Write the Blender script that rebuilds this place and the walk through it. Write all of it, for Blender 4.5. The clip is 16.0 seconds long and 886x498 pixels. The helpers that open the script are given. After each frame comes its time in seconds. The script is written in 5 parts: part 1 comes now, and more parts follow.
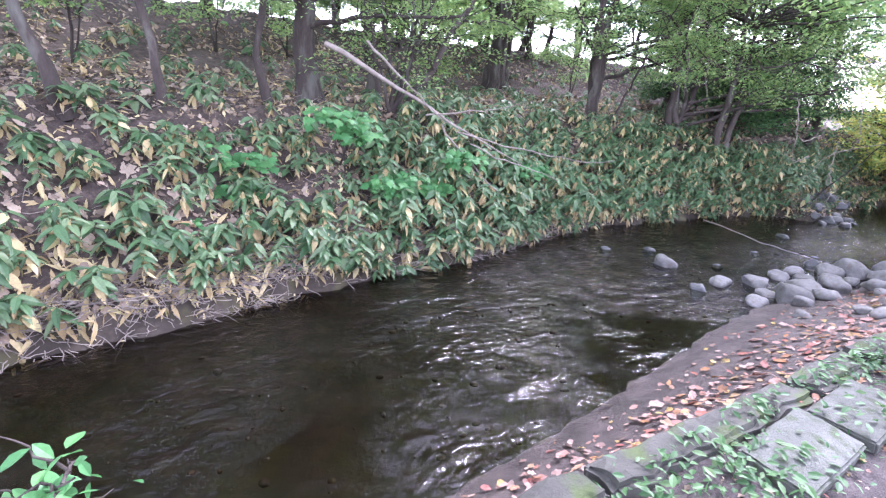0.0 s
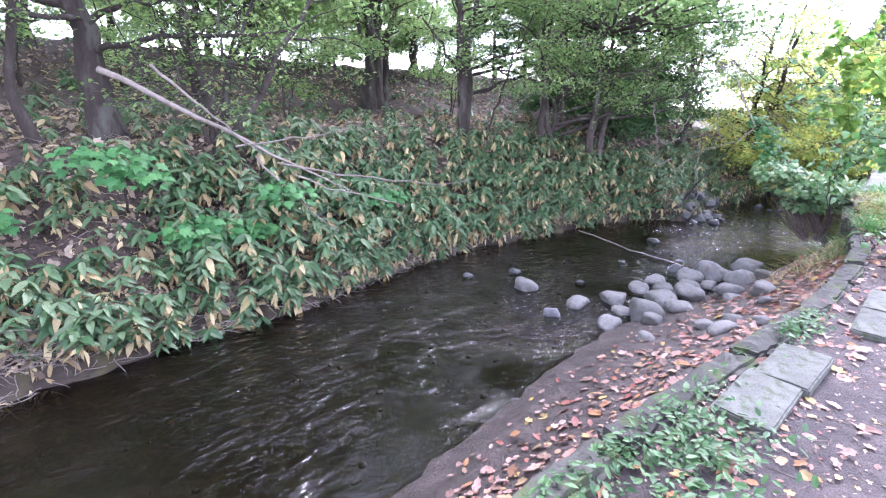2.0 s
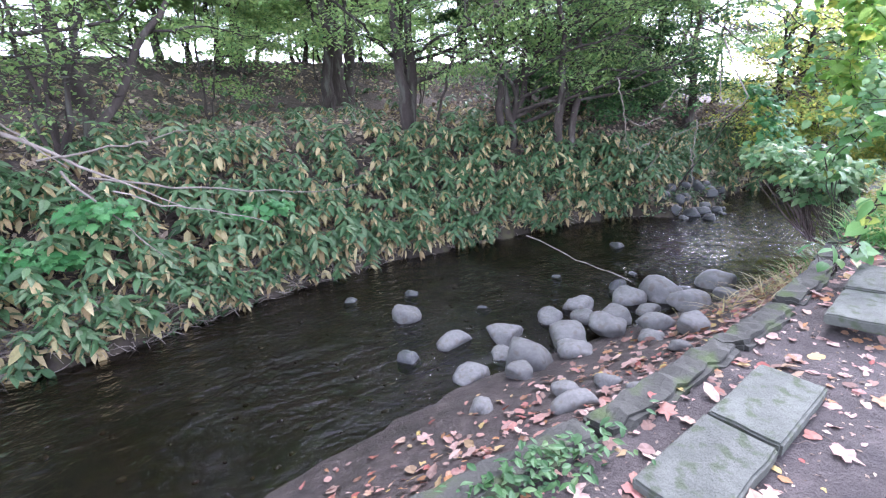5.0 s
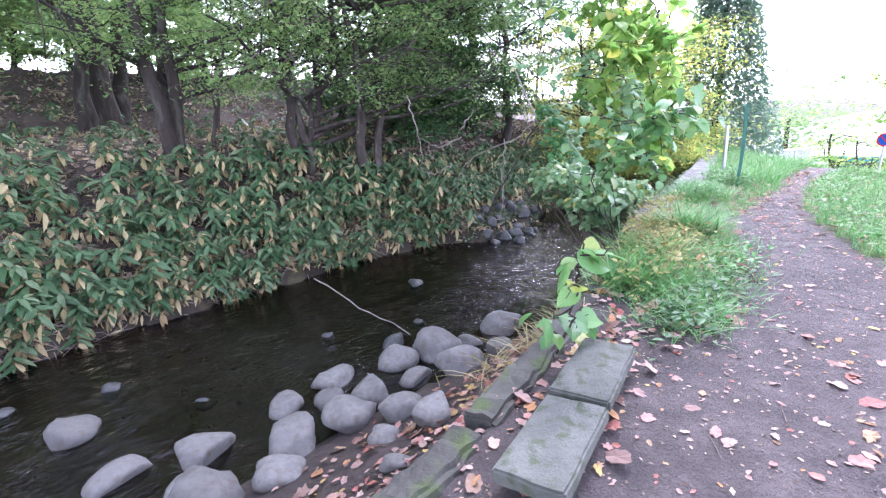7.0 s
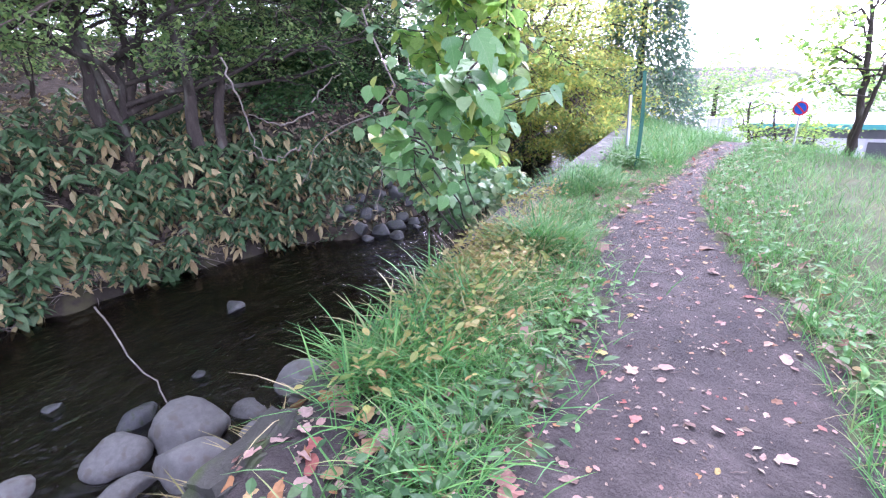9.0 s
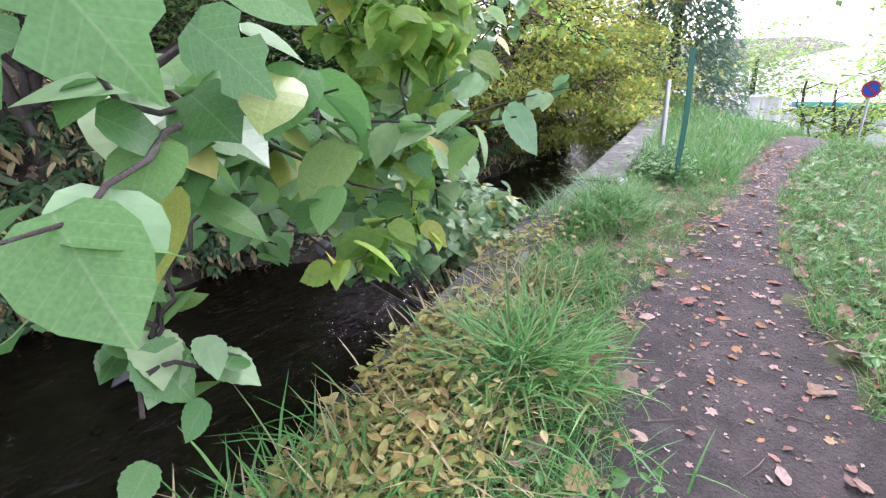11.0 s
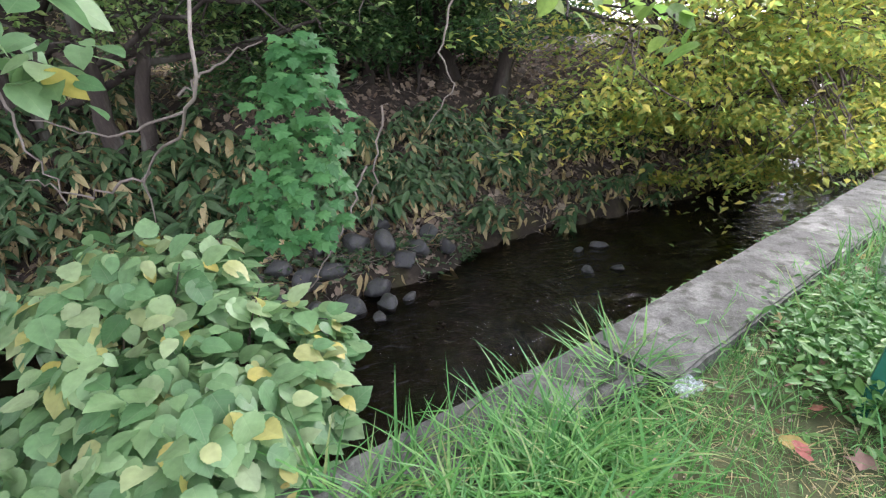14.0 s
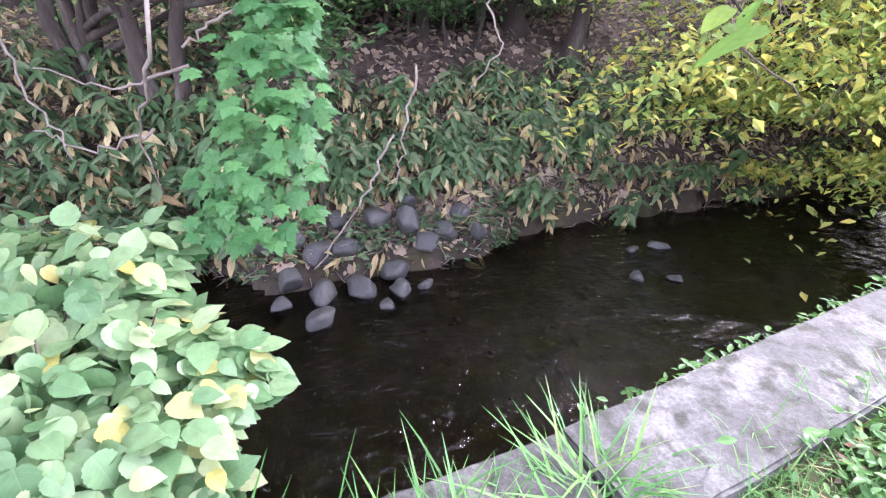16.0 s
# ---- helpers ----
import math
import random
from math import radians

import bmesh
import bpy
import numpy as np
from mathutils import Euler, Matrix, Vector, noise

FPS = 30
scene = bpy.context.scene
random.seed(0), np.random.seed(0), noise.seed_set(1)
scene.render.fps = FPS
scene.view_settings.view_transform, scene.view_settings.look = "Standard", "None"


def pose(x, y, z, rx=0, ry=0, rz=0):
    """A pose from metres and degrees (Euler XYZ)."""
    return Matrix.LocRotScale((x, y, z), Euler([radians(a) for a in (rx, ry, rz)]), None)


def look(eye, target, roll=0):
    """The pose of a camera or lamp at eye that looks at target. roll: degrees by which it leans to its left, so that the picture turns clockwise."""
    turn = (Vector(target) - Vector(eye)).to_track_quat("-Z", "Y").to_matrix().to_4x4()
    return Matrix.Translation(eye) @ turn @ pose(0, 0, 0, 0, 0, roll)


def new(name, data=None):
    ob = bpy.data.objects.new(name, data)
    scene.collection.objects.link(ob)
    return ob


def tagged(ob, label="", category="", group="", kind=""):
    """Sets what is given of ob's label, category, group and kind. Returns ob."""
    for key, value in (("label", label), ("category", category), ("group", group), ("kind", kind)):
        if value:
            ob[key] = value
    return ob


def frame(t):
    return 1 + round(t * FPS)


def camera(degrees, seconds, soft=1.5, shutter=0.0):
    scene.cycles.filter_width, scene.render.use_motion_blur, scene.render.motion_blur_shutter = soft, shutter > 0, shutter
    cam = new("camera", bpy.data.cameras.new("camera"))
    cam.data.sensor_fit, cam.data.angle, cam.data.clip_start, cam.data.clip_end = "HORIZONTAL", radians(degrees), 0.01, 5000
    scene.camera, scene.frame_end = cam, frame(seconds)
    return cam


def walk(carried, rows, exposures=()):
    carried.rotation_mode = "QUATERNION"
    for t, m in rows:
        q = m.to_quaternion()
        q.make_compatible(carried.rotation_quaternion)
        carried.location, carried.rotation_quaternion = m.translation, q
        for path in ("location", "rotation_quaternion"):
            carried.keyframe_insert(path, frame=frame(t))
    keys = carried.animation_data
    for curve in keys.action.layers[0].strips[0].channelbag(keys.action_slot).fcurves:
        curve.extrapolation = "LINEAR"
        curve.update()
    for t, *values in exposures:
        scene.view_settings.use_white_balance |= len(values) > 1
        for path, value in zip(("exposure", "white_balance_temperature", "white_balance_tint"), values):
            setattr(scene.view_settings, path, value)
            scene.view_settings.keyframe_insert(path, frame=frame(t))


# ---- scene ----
cam = camera(88.0, 16.0, soft=1.25)
# seconds, x, y, z, yaw, pitch, roll
PATH = [
    (0.0, 0.000, -0.000, 1.322, -25.88, -18.89, 4.27),
    (0.5, 0.400, 0.117, 1.326, -26.23, -18.16, 3.33),
    (1.0, 0.802, 0.137, 1.354, -28.48, -17.22, 1.76),
    (1.5, 1.247, 0.098, 1.413, -30.32, -16.83, 1.38),
    (2.0, 1.711, 0.096, 1.404, -33.88, -16.28, 0.91),
    (2.5, 2.352, 0.137, 1.423, -37.48, -15.57, -0.43),
    (3.0, 2.830, 0.133, 1.408, -37.76, -15.96, -0.65),
    (3.2, 3.040, 0.128, 1.398, -37.53, -16.10, -0.78),
    (5.3, 4.805, 0.060, 1.270, -26.79, -16.46, -2.90),
    (5.5, 5.018, 0.111, 1.251, -28.32, -15.81, -3.40),
    (6.0, 5.503, 0.164, 1.256, -33.30, -15.15, -3.90),
    (6.5, 6.024, 0.220, 1.253, -38.78, -17.01, -2.00),
    (7.0, 6.492, 0.282, 1.279, -43.25, -15.60, -2.70),
    (7.5, 7.058, 0.315, 1.277, -43.92, -16.47, -4.00),
    (8.0, 7.622, 0.322, 1.229, -46.32, -18.06, -4.40),
    (8.5, 8.151, 0.319, 1.254, -49.29, -19.06, -4.00),
    (8.7, 8.361, 0.294, 1.238, -49.66, -19.30, -3.10),
    (10.8, 10.029, 0.955, 1.291, -46.15, -20.95, -4.70),
    (11.0, 10.267, 0.997, 1.310, -46.37, -22.23, -3.34),
    (11.5, 10.867, 1.155, 1.406, -47.75, -21.53, -4.47),
    (12.0, 11.538, 1.372, 1.359, -45.64, -21.37, -3.62),
    (12.5, 12.183, 1.479, 1.320, -39.69, -20.86, -3.72),
    (13.0, 12.717, 1.527, 1.277, -31.57, -19.74, -2.91),
    (13.5, 13.098, 1.670, 1.309, -26.23, -21.05, -3.49),
    (14.0, 13.463, 1.797, 1.345, -21.63, -23.28, -2.89),
    (14.5, 13.723, 1.912, 1.369, -15.58, -25.23, -2.12),
    (15.0, 13.917, 2.046, 1.398, -12.20, -26.20, -2.07),
    (15.5, 14.130, 2.255, 1.427, -11.65, -27.31, -2.19),
    (16.0, 14.144, 2.238, 1.393, -11.44, -28.58, -1.26),
]
walk(cam, [(t, pose(x, y, z, 0, 0, yaw) @ pose(0, 0, 0, 90 + pitch) @ pose(0, 0, 0, 0, 0, roll)) for t, x, y, z, yaw, pitch, roll in PATH],
     exposures=((0.0, 3.36, 5750, 34), (3.0, 3.2, 5650, 34), (5.5, 3.06, 5700, 26), (8.5, 2.92, 5600, 38), (11.0, 2.42, 6150, 29), (13.0, 2.3, 6450, 20), (14.5, 2.66, 6450, 27), (16.0, 3.48, 6050, 40)))
# ---- light ----
SUN_EL, SUN_AZ = 46.0, 65.0
world = bpy.data.worlds.new("overcast_sky")
scene.world = world
world.use_nodes = True
wn = world.node_tree.nodes
sky = wn.new("ShaderNodeTexSky")
sky.sky_type = "NISHITA"
sky.sun_disc = False
sky.sun_elevation, sky.sun_rotation = radians(SUN_EL), radians(SUN_AZ)
sky.dust_density, sky.air_density = 1.0, 1.0
hsv = wn.new("ShaderNodeHueSaturation")
hsv.inputs["Saturation"].default_value = 0.3
world.node_tree.links.new(sky.outputs[0], hsv.inputs["Color"])
world.node_tree.links.new(hsv.outputs[0], wn["Background"].inputs[0])
wn["Background"].inputs[1].default_value = 0.15
sun = new("sun", bpy.data.lights.new("sun", "SUN"))
sun.data.energy, sun.data.angle, sun.data.color = 1.3, radians(25), (1, 0.99, 0.97)
sun.matrix_world = look((0, 0, 30), (-30 * math.sin(radians(SUN_AZ)) / math.tan(radians(SUN_EL)), -30 * math.cos(radians(SUN_AZ)) / math.tan(radians(SUN_EL)), 0))

# ---- plan: the stream's edges and the ground's height ----
rng = np.random.default_rng(7)
WATER = -1.12
WALL = ([-8, 0, 2.6, 3.8, 4.8, 5.8, 6.6, 7.7, 8.6, 10.2, 12.8, 14.3, 16.4, 17.5, 21, 30, 60], [.2, .85, 1.05, 1.16, 1.2, 1.24, 1.31, 1.48, 1.66, 2.12, 2.9, 3.12, 3.6, 3.85, 4.7, 8.2, 32])
NEAR = ([-8, -3, 1.1, 2.5, 5, 6.5, 9.7, 11.1, 12.3, 12.8, 14.3, 16.4, 17.5, 21, 30, 60], [.6, 1.2, 2.0, 2.3, 3.0, 3.3, 3.2, 3.2, 3.0, 2.9, 3.12, 3.6, 3.85, 4.7, 8.2, 32])
FAR = ([-10, -4, -1.8, .6, 1.5, 3.6, 5.2, 7, 9, 11, 12.4, 13.3, 15.3, 16.2, 18.3, 22, 30, 60], [2.4, 3.8, 4.5, 5.2, 5.55, 5.95, 6.6, 7.05, 7.1, 7.2, 7.0, 6.3, 6.45, 7.0, 7.1, 7.35, 11.5, 38])
BANK = ([0, .05, .35, 1.0, 1.9, 2.7, 5.0, 7.5, 13.0, 15, 40], [0, .2, .35, .75, 1.5, 2.0, 2.3, 2.55, 4.5, 4.7, 4.2])
PATH_L = ([-8, 0, 4, 7.2, 9.3, 10.3, 11.2, 12, 12.7, 15, 16, 17, 19, 24], [-.1, .3, .75, 1.0, .97, 1.1, 1.36, 1.62, 1.83, 1.87, 1.9, 1.95, 1.95, 1.4])
PATH_R = ([-8, 0, 8, 11, 12, 13, 14, 15.3, 16, 17, 19, 24], [-2.4, -1.6, -.6, .15, .6, 1.0, 1.26, 1.46, 1.5, 1.5, 1.35, .6])


def wall_y(x): return np.interp(x, *WALL)
def near_y(x): return np.interp(x, *NEAR)
def far_y(x): return np.interp(x, *FAR)


def wobble(x, y, s, k=0.0):
    """A cheap smooth noise of about -1 to 1, wave length about s metres."""
    a = 2 * math.pi / s
    return (np.sin(a * (x + .6 * y) + k) + np.sin(a * (1.7 * y - .8 * x) + 2.1 + 2 * k) + np.sin(a * (2.3 * x + 1.9 * y) + 4.0 + 3 * k) * .6) / 2.6


def height(x, y):
    x, y = np.asarray(x, float), np.asarray(y, float)
    wl, nr, fr = wall_y(x), near_y(x), far_y(x)
    fr = fr + .12 * wobble(x, 0 * y, 1.7) + .06 * wobble(x, 0 * y, .6)
    bank = WATER + np.interp(y - fr, *BANK) + .08 * wobble(x, y, 1.3) * np.clip((y - fr) / .6, 0, 1)
    bed = WATER - .03 - .3 * np.clip(np.minimum(y - nr, fr - y) / .9, 0, 1) + .03 * wobble(x, y, .8)
    k = np.clip((y - wl) / np.maximum(nr - wl, .02), 0, 1)
    shore = -.36 + (WATER + .36) * k ** .85 + .025 * wobble(x, y, .9)
    top = -.02 + .014 * wobble(x, y, 1.4)
    # the field falls away to a lower road beyond the crest
    fall = np.clip((x - 18.5 - .55 * (y - 2)) / 14, 0, 1)
    low = -4.6 * fall * fall * (3 - 2 * fall) - .18 * np.clip((1.4 - y) / 4, 0, 1) * np.clip((x - 12) / 6, 0, 1)
    low = np.where(y < wl - .9, low, low * 0)
    edge = np.clip((wl - .9 - y) / 1.5, 0, 1)
    return np.where(y < wl, top + low * edge, np.where(y < nr, shore, np.where(y < fr, bed, bank)))


# ---- materials ----
def ramp(nt, colors, interp="LINEAR"):
    r = nt.nodes.new("ShaderNodeValToRGB")
    e = r.color_ramp.elements
    while len(e) < len(colors):
        e.new(0.5)
    for i, c in enumerate(colors):
        e[i].position = i / max(1, len(colors) - 1) if interp == "LINEAR" else i / len(colors)
        e[i].color = (*c, 1)
    r.color_ramp.interpolation = interp
    return r


def base_mat(name, rough=.8, metal=0.0, spec=0.5):
    m = bpy.data.materials.new(name)
    m.use_nodes = True
    nt = m.node_tree
    b = nt.nodes["Principled BSDF"]
    b.inputs["Roughness"].default_value, b.inputs["Metallic"].default_value = rough, metal
    b.inputs["Specular IOR Level"].default_value = spec
    return m, nt, b


def surface(name, colors, scale=6.0, fine=60.0, rough=.85, bump=.4, dist=.02, detail=8, metal=0.0, spots=None, spot_scale=3.0, spot_at=.6, spec=.4, stretch=None):
    """A rough surface: large mottling, fine grain, relief, and stains of another colour."""
    m, nt, b = base_mat(name, rough, metal, spec)
    L = nt.links.new
    co = nt.nodes.new("ShaderNodeTexCoord").outputs["Object"]
    if stretch:
        mp = nt.nodes.new("ShaderNodeMapping")
        mp.inputs["Scale"].default_value = stretch
        L(co, mp.inputs[0])
        co = mp.outputs[0]
    n1, n2 = nt.nodes.new("ShaderNodeTexNoise"), nt.nodes.new("ShaderNodeTexNoise")
    for n, s in ((n1, scale), (n2, fine)):
        n.inputs["Scale"].default_value, n.inputs["Detail"].default_value, n.inputs["Roughness"].default_value = s, detail, .65
        L(co, n.inputs["Vector"])
    mixv = nt.nodes.new("ShaderNodeMath")
    mixv.operation = "MULTIPLY_ADD"
    L(n2.outputs[0], mixv.inputs[0])
    mixv.inputs[1].default_value = .6
    sub = nt.nodes.new("ShaderNodeMath")
    sub.operation = "MULTIPLY_ADD"
    L(n1.outputs[0], sub.inputs[0])
    sub.inputs[1].default_value, sub.inputs[2].default_value = 1.5, -.55
    L(sub.outputs[0], mixv.inputs[2])
    r = ramp(nt, colors)
    L(mixv.outputs[0], r.inputs[0])
    out = r.outputs[0]
    if spots:
        n3 = nt.nodes.new("ShaderNodeTexNoise")
        n3.inputs["Scale"].default_value, n3.inputs["Detail"].default_value = spot_scale, 6
        L(co, n3.inputs["Vector"])
        mr = nt.nodes.new("ShaderNodeMapRange")
        mr.inputs[1].default_value, mr.inputs[2].default_value = spot_at - .06, spot_at + .06
        L(n3.outputs[0], mr.inputs[0])
        mx = nt.nodes.new("ShaderNodeMix")
        mx.data_type = "RGBA"
        L(mr.outputs[0], mx.inputs[0])
        L(out, mx.inputs[6])
        mx.inputs[7].default_value = (*spots, 1)
        out = mx.outputs[2]
    oi = nt.nodes.new("ShaderNodeObjectInfo")
    vr = nt.nodes.new("ShaderNodeMapRange")
    vr.inputs[3].default_value, vr.inputs[4].default_value = .78, 1.18
    L(oi.outputs["Random"], vr.inputs[0])
    own = nt.nodes.new("ShaderNodeMix")
    own.data_type, own.blend_type = "RGBA", "MULTIPLY"
    own.inputs[0].default_value = 1
    L(out, own.inputs[6])
    L(vr.outputs[0], own.inputs[7])
    out = own.outputs[2]
    L(out, b.inputs["Base Color"])
    bp = nt.nodes.new("ShaderNodeBump")
    bp.inputs["Strength"].default_value, bp.inputs["Distance"].default_value = bump, dist
    L(mixv.outputs[0], bp.inputs["Height"])
    L(bp.outputs[0], b.inputs["Normal"])
    return m


def leafy(name, colors, rough=.55, through_light=.35, veins=60.0, by_object=False, spec=.35):
    """Leaves: each island takes its own colour; light comes through the blade."""
    m, nt, b = base_mat(name, rough, 0, spec)
    L = nt.links.new
    if by_object:
        rnd = nt.nodes.new("ShaderNodeObjectInfo").outputs["Random"]
    else:
        rnd = nt.nodes.new("ShaderNodeNewGeometry").outputs["Random Per Island"]
    r = ramp(nt, colors)
    L(rnd, r.inputs[0])
    co = nt.nodes.new("ShaderNodeTexCoord").outputs["Object"]
    n = nt.nodes.new("ShaderNodeTexNoise")
    n.inputs["Scale"].default_value, n.inputs["Detail"].default_value = veins, 3
    L(co, n.inputs["Vector"])
    mr = nt.nodes.new("ShaderNodeMapRange")
    mr.inputs[3].default_value, mr.inputs[4].default_value = .65, 1.3
    L(n.outputs[0], mr.inputs[0])
    mx = nt.nodes.new("ShaderNodeMix")
    mx.data_type, mx.blend_type = "RGBA", "MULTIPLY"
    mx.inputs[0].default_value = 1
    L(r.outputs[0], mx.inputs[6])
    L(mr.outputs[0], mx.inputs[7])
    L(mx.outputs[2], b.inputs["Base Color"])
    tr = nt.nodes.new("ShaderNodeBsdfTranslucent")
    L(mx.outputs[2], tr.inputs[0])
    ms = nt.nodes.new("ShaderNodeMixShader")
    ms.inputs[0].default_value = through_light
    L(b.outputs[0], ms.inputs[1])
    L(tr.outputs[0], ms.inputs[2])
    L(ms.outputs[0], nt.nodes["Material Output"].inputs[0])
    return m


M_SOIL = surface("trodden_soil", [(.018, .014, .013), (.05, .041, .039), (.105, .087, .083)], 5, 70, .85, 1.0, .03, spots=(.03, .025, .025), spot_scale=2.2)
M_SHORE = surface("wet_silt", [(.013, .01, .009), (.042, .032, .029), (.1, .078, .07)], 6, 45, .55, .9, .03, spots=(.022, .017, .014), spot_scale=3)
M_BED = surface("stream_bed", [(.012, .01, .007), (.036, .028, .02), (.09, .07, .05)], 3, 22, .8, .6, .03, spots=(.05, .045, .02), spot_scale=4, spot_at=.58)
M_GRASSG = surface("grassy_earth", [(.025, .03, .012), (.05, .062, .024), (.11, .1, .05)], 3, 70, .95, .6, .02)
M_LITTER = surface("leaf_litter", [(.016, .012, .01), (.055, .042, .035), (.15, .115, .098)], 7, 38, .95, .9, .04)
M_ROAD = surface("pale_asphalt", [(.2, .2, .2), (.26, .26, .26), (.3, .3, .3)], 1, 40, .9)
M_STONE = surface("river_stone", [(.085, .084, .08), (.135, .133, .126), (.19, .186, .176)], 4, 40, .75, .28, .006, spots=(.11, .1, .085), spot_scale=3)
M_DARKSTONE = surface("dark_wet_stone", [(.026, .027, .028), (.06, .062, .064), (.12, .12, .122)], 5, 70, .5, .35, .008, spots=(.04, .05, .03), spot_scale=5)
M_CONC = surface("weathered_concrete", [(.025, .026, .022), (.12, .124, .114), (.33, .335, .31)], 3.0, 55, .95, .9, .012, spots=(.06, .064, .05), spot_scale=9, spot_at=.57)
M_PAVER = surface("lichen_paver", [(.05, .053, .046), (.088, .094, .08), (.14, .147, .128)], 5, 90, .95, 1.0, .015, spots=(.055, .068, .04), spot_scale=14, spot_at=.58)
M_MOSS = surface("mossy_stone", [(.025, .026, .022), (.05, .05, .042), (.09, .09, .078)], 3, 60, .95, .8, .015, spots=(.05, .07, .025), spot_scale=5, spot_at=.6)
M_BARK = surface("grey_bark", [(.018, .014, .012), (.05, .04, .035), (.11, .09, .08)], 5, 45, .95, 1.0, .03, stretch=(1, 1, .25), spots=(.1, .1, .085), spot_scale=5, spot_at=.62)
M_TWIG = surface("bare_twig", [(.06, .045, .036), (.13, .1, .085), (.22, .185, .16)], 8, 60, .9, .5, .01)
M_DEADWOOD = surface("bleached_branch", [(.12, .1, .085), (.22, .19, .165), (.36, .32, .28)], 8, 60, .9, .6, .01)
M_GREENP = surface("green_paint", [(.0, .07, .045), (.004, .1, .065), (.015, .14, .095)], 4, 90, .45, .15, .003)
M_GALV = surface("galvanised_steel", [(.33, .34, .36), (.45, .46, .48), (.55, .56, .58)], 6, 60, .45, .1, .002, metal=.6)
M_WHITE = surface("pale_render", [(.55, .57, .58), (.65, .66, .67), (.72, .73, .73)], 1, 30, .9, .1)
M_TEAL = surface("teal_sheet", [(.03, .22, .2), (.05, .28, .26), (.08, .33, .3)], 2, 30, .6, .1)
M_GREYD = surface("dark_glazing_and_eaves_shade", [(.04, .045, .05), (.07, .075, .08), (.1, .1, .11)], 2, 30, .3, .05)
M_BLUE = surface("sign_blue", [(.015, .07, .38), (.02, .09, .45), (.03, .1, .5)], 5, 50, .4, .05)
M_RED = surface("sign_red", [(.5, .02, .03), (.58, .03, .04), (.62, .04, .05)], 5, 50, .4, .05)

M_SASA = leafy("bamboo_grass_green", [(.034, .076, .032), (.052, .117, .047), (.078, .16, .065), (.17, .235, .125), (.058, .124, .052), (.1, .18, .083)], .42, .32)
M_DRY = leafy("dry_leaf_tan", [(.25, .18, .09), (.42, .33, .17), (.56, .48, .27), (.34, .26, .13), (.5, .42, .23), (.3, .28, .12)], .8, .25)
M_LITLEAF = leafy("fallen_leaf_brown", [(.08, .058, .044), (.18, .135, .1), (.32, .25, .19), (.13, .1, .075), (.44, .36, .28), (.23, .17, .12)], .85, .15)
M_FALLEN = leafy("fallen_leaf_autumn", [(.2, .115, .09), (.34, .215, .175), (.26, .09, .06), (.4, .29, .25), (.15, .09, .07), (.34, .17, .07), (.46, .36, .31), (.27, .075, .06), (.36, .25, .21), (.2, .13, .11), (.42, .32, .1), (.3, .2, .17)], .75, .2)
M_CROWN = leafy("tree_leaf_green", [(.13, .24, .09), (.2, .33, .12), (.27, .41, .14), (.35, .47, .17), (.16, .29, .12)], .5, .62)
M_YCROWN = leafy("tree_leaf_yellowing", [(.22, .38, .1), (.33, .47, .12), (.54, .55, .13), (.2, .35, .1), (.7, .6, .13), (.38, .49, .13), (.28, .43, .12), (.6, .52, .13), (.24, .4, .11)], .5, .66)
# green tree leaf again, with the shade under the canopy put into its colour
M_SHADECROWN = leafy("tree_leaf_shaded", [(.03, .09, .035), (.055, .14, .05), (.085, .19, .06), (.12, .22, .08)], .5, .4)
M_MAPLE = leafy("maple_leaf_green", [(.038, .15, .046), (.062, .2, .064), (.098, .26, .085), (.044, .165, .052)], .5, .35)
M_SHRUB = leafy("shrub_leaf", [(.09, .21, .085), (.15, .31, .135), (.24, .41, .19), (.35, .51, .26), (.115, .26, .105), (.19, .355, .165), (.29, .45, .22), (.15, .3, .14), (.25, .4, .185), (.41, .53, .29), (.6, .53, .15)], .36, .42, 30, False, .45)
M_BRIGHT = leafy("backlit_leaf", [(.15, .33, .07), (.21, .39, .09), (.29, .46, .11), (.35, .5, .12), (.18, .36, .08), (.25, .42, .1), (.58, .55, .11)], .5, .72)
M_GRASS = leafy("grass_blade", [(.05, .17, .04), (.078, .25, .058), (.12, .33, .08), (.19, .38, .105), (.06, .21, .052), (.105, .3, .1), (.31, .35, .14)], .5, .35)
M_STRAW = leafy("dry_grass", [(.3, .25, .11), (.42, .36, .18), (.5, .43, .25), (.25, .24, .09)], .7, .3)
M_WEED = leafy("weed_leaf", [(.035, .095, .035), (.055, .13, .045), (.085, .18, .065), (.045, .11, .045), (.12, .2, .08)], .5, .35)
M_YWEED = leafy("yellowing_weed", [(.14, .24, .06), (.3, .32, .09), (.46, .38, .14), (.36, .24, .1), (.2, .28, .07), (.5, .42, .2)], .6, .35)
M_IVY = leafy("ground_ivy_leaf", [(.06, .17, .045), (.09, .23, .06), (.13, .29, .08), (.07, .19, .06), (.18, .32, .09)], .5, .35)
M_CONIFER = leafy("conifer_needles", [(.09, .18, .12), (.12, .22, .15), (.17, .27, .19), (.18, .19, .14)], .6, .5)


M_PEBBLE = leafy("bed_pebble", [(.05, .04, .03), (.08, .062, .045), (.13, .11, .09), (.06, .05, .04), (.12, .085, .05), (.22, .2, .18)], .7, 0.0)


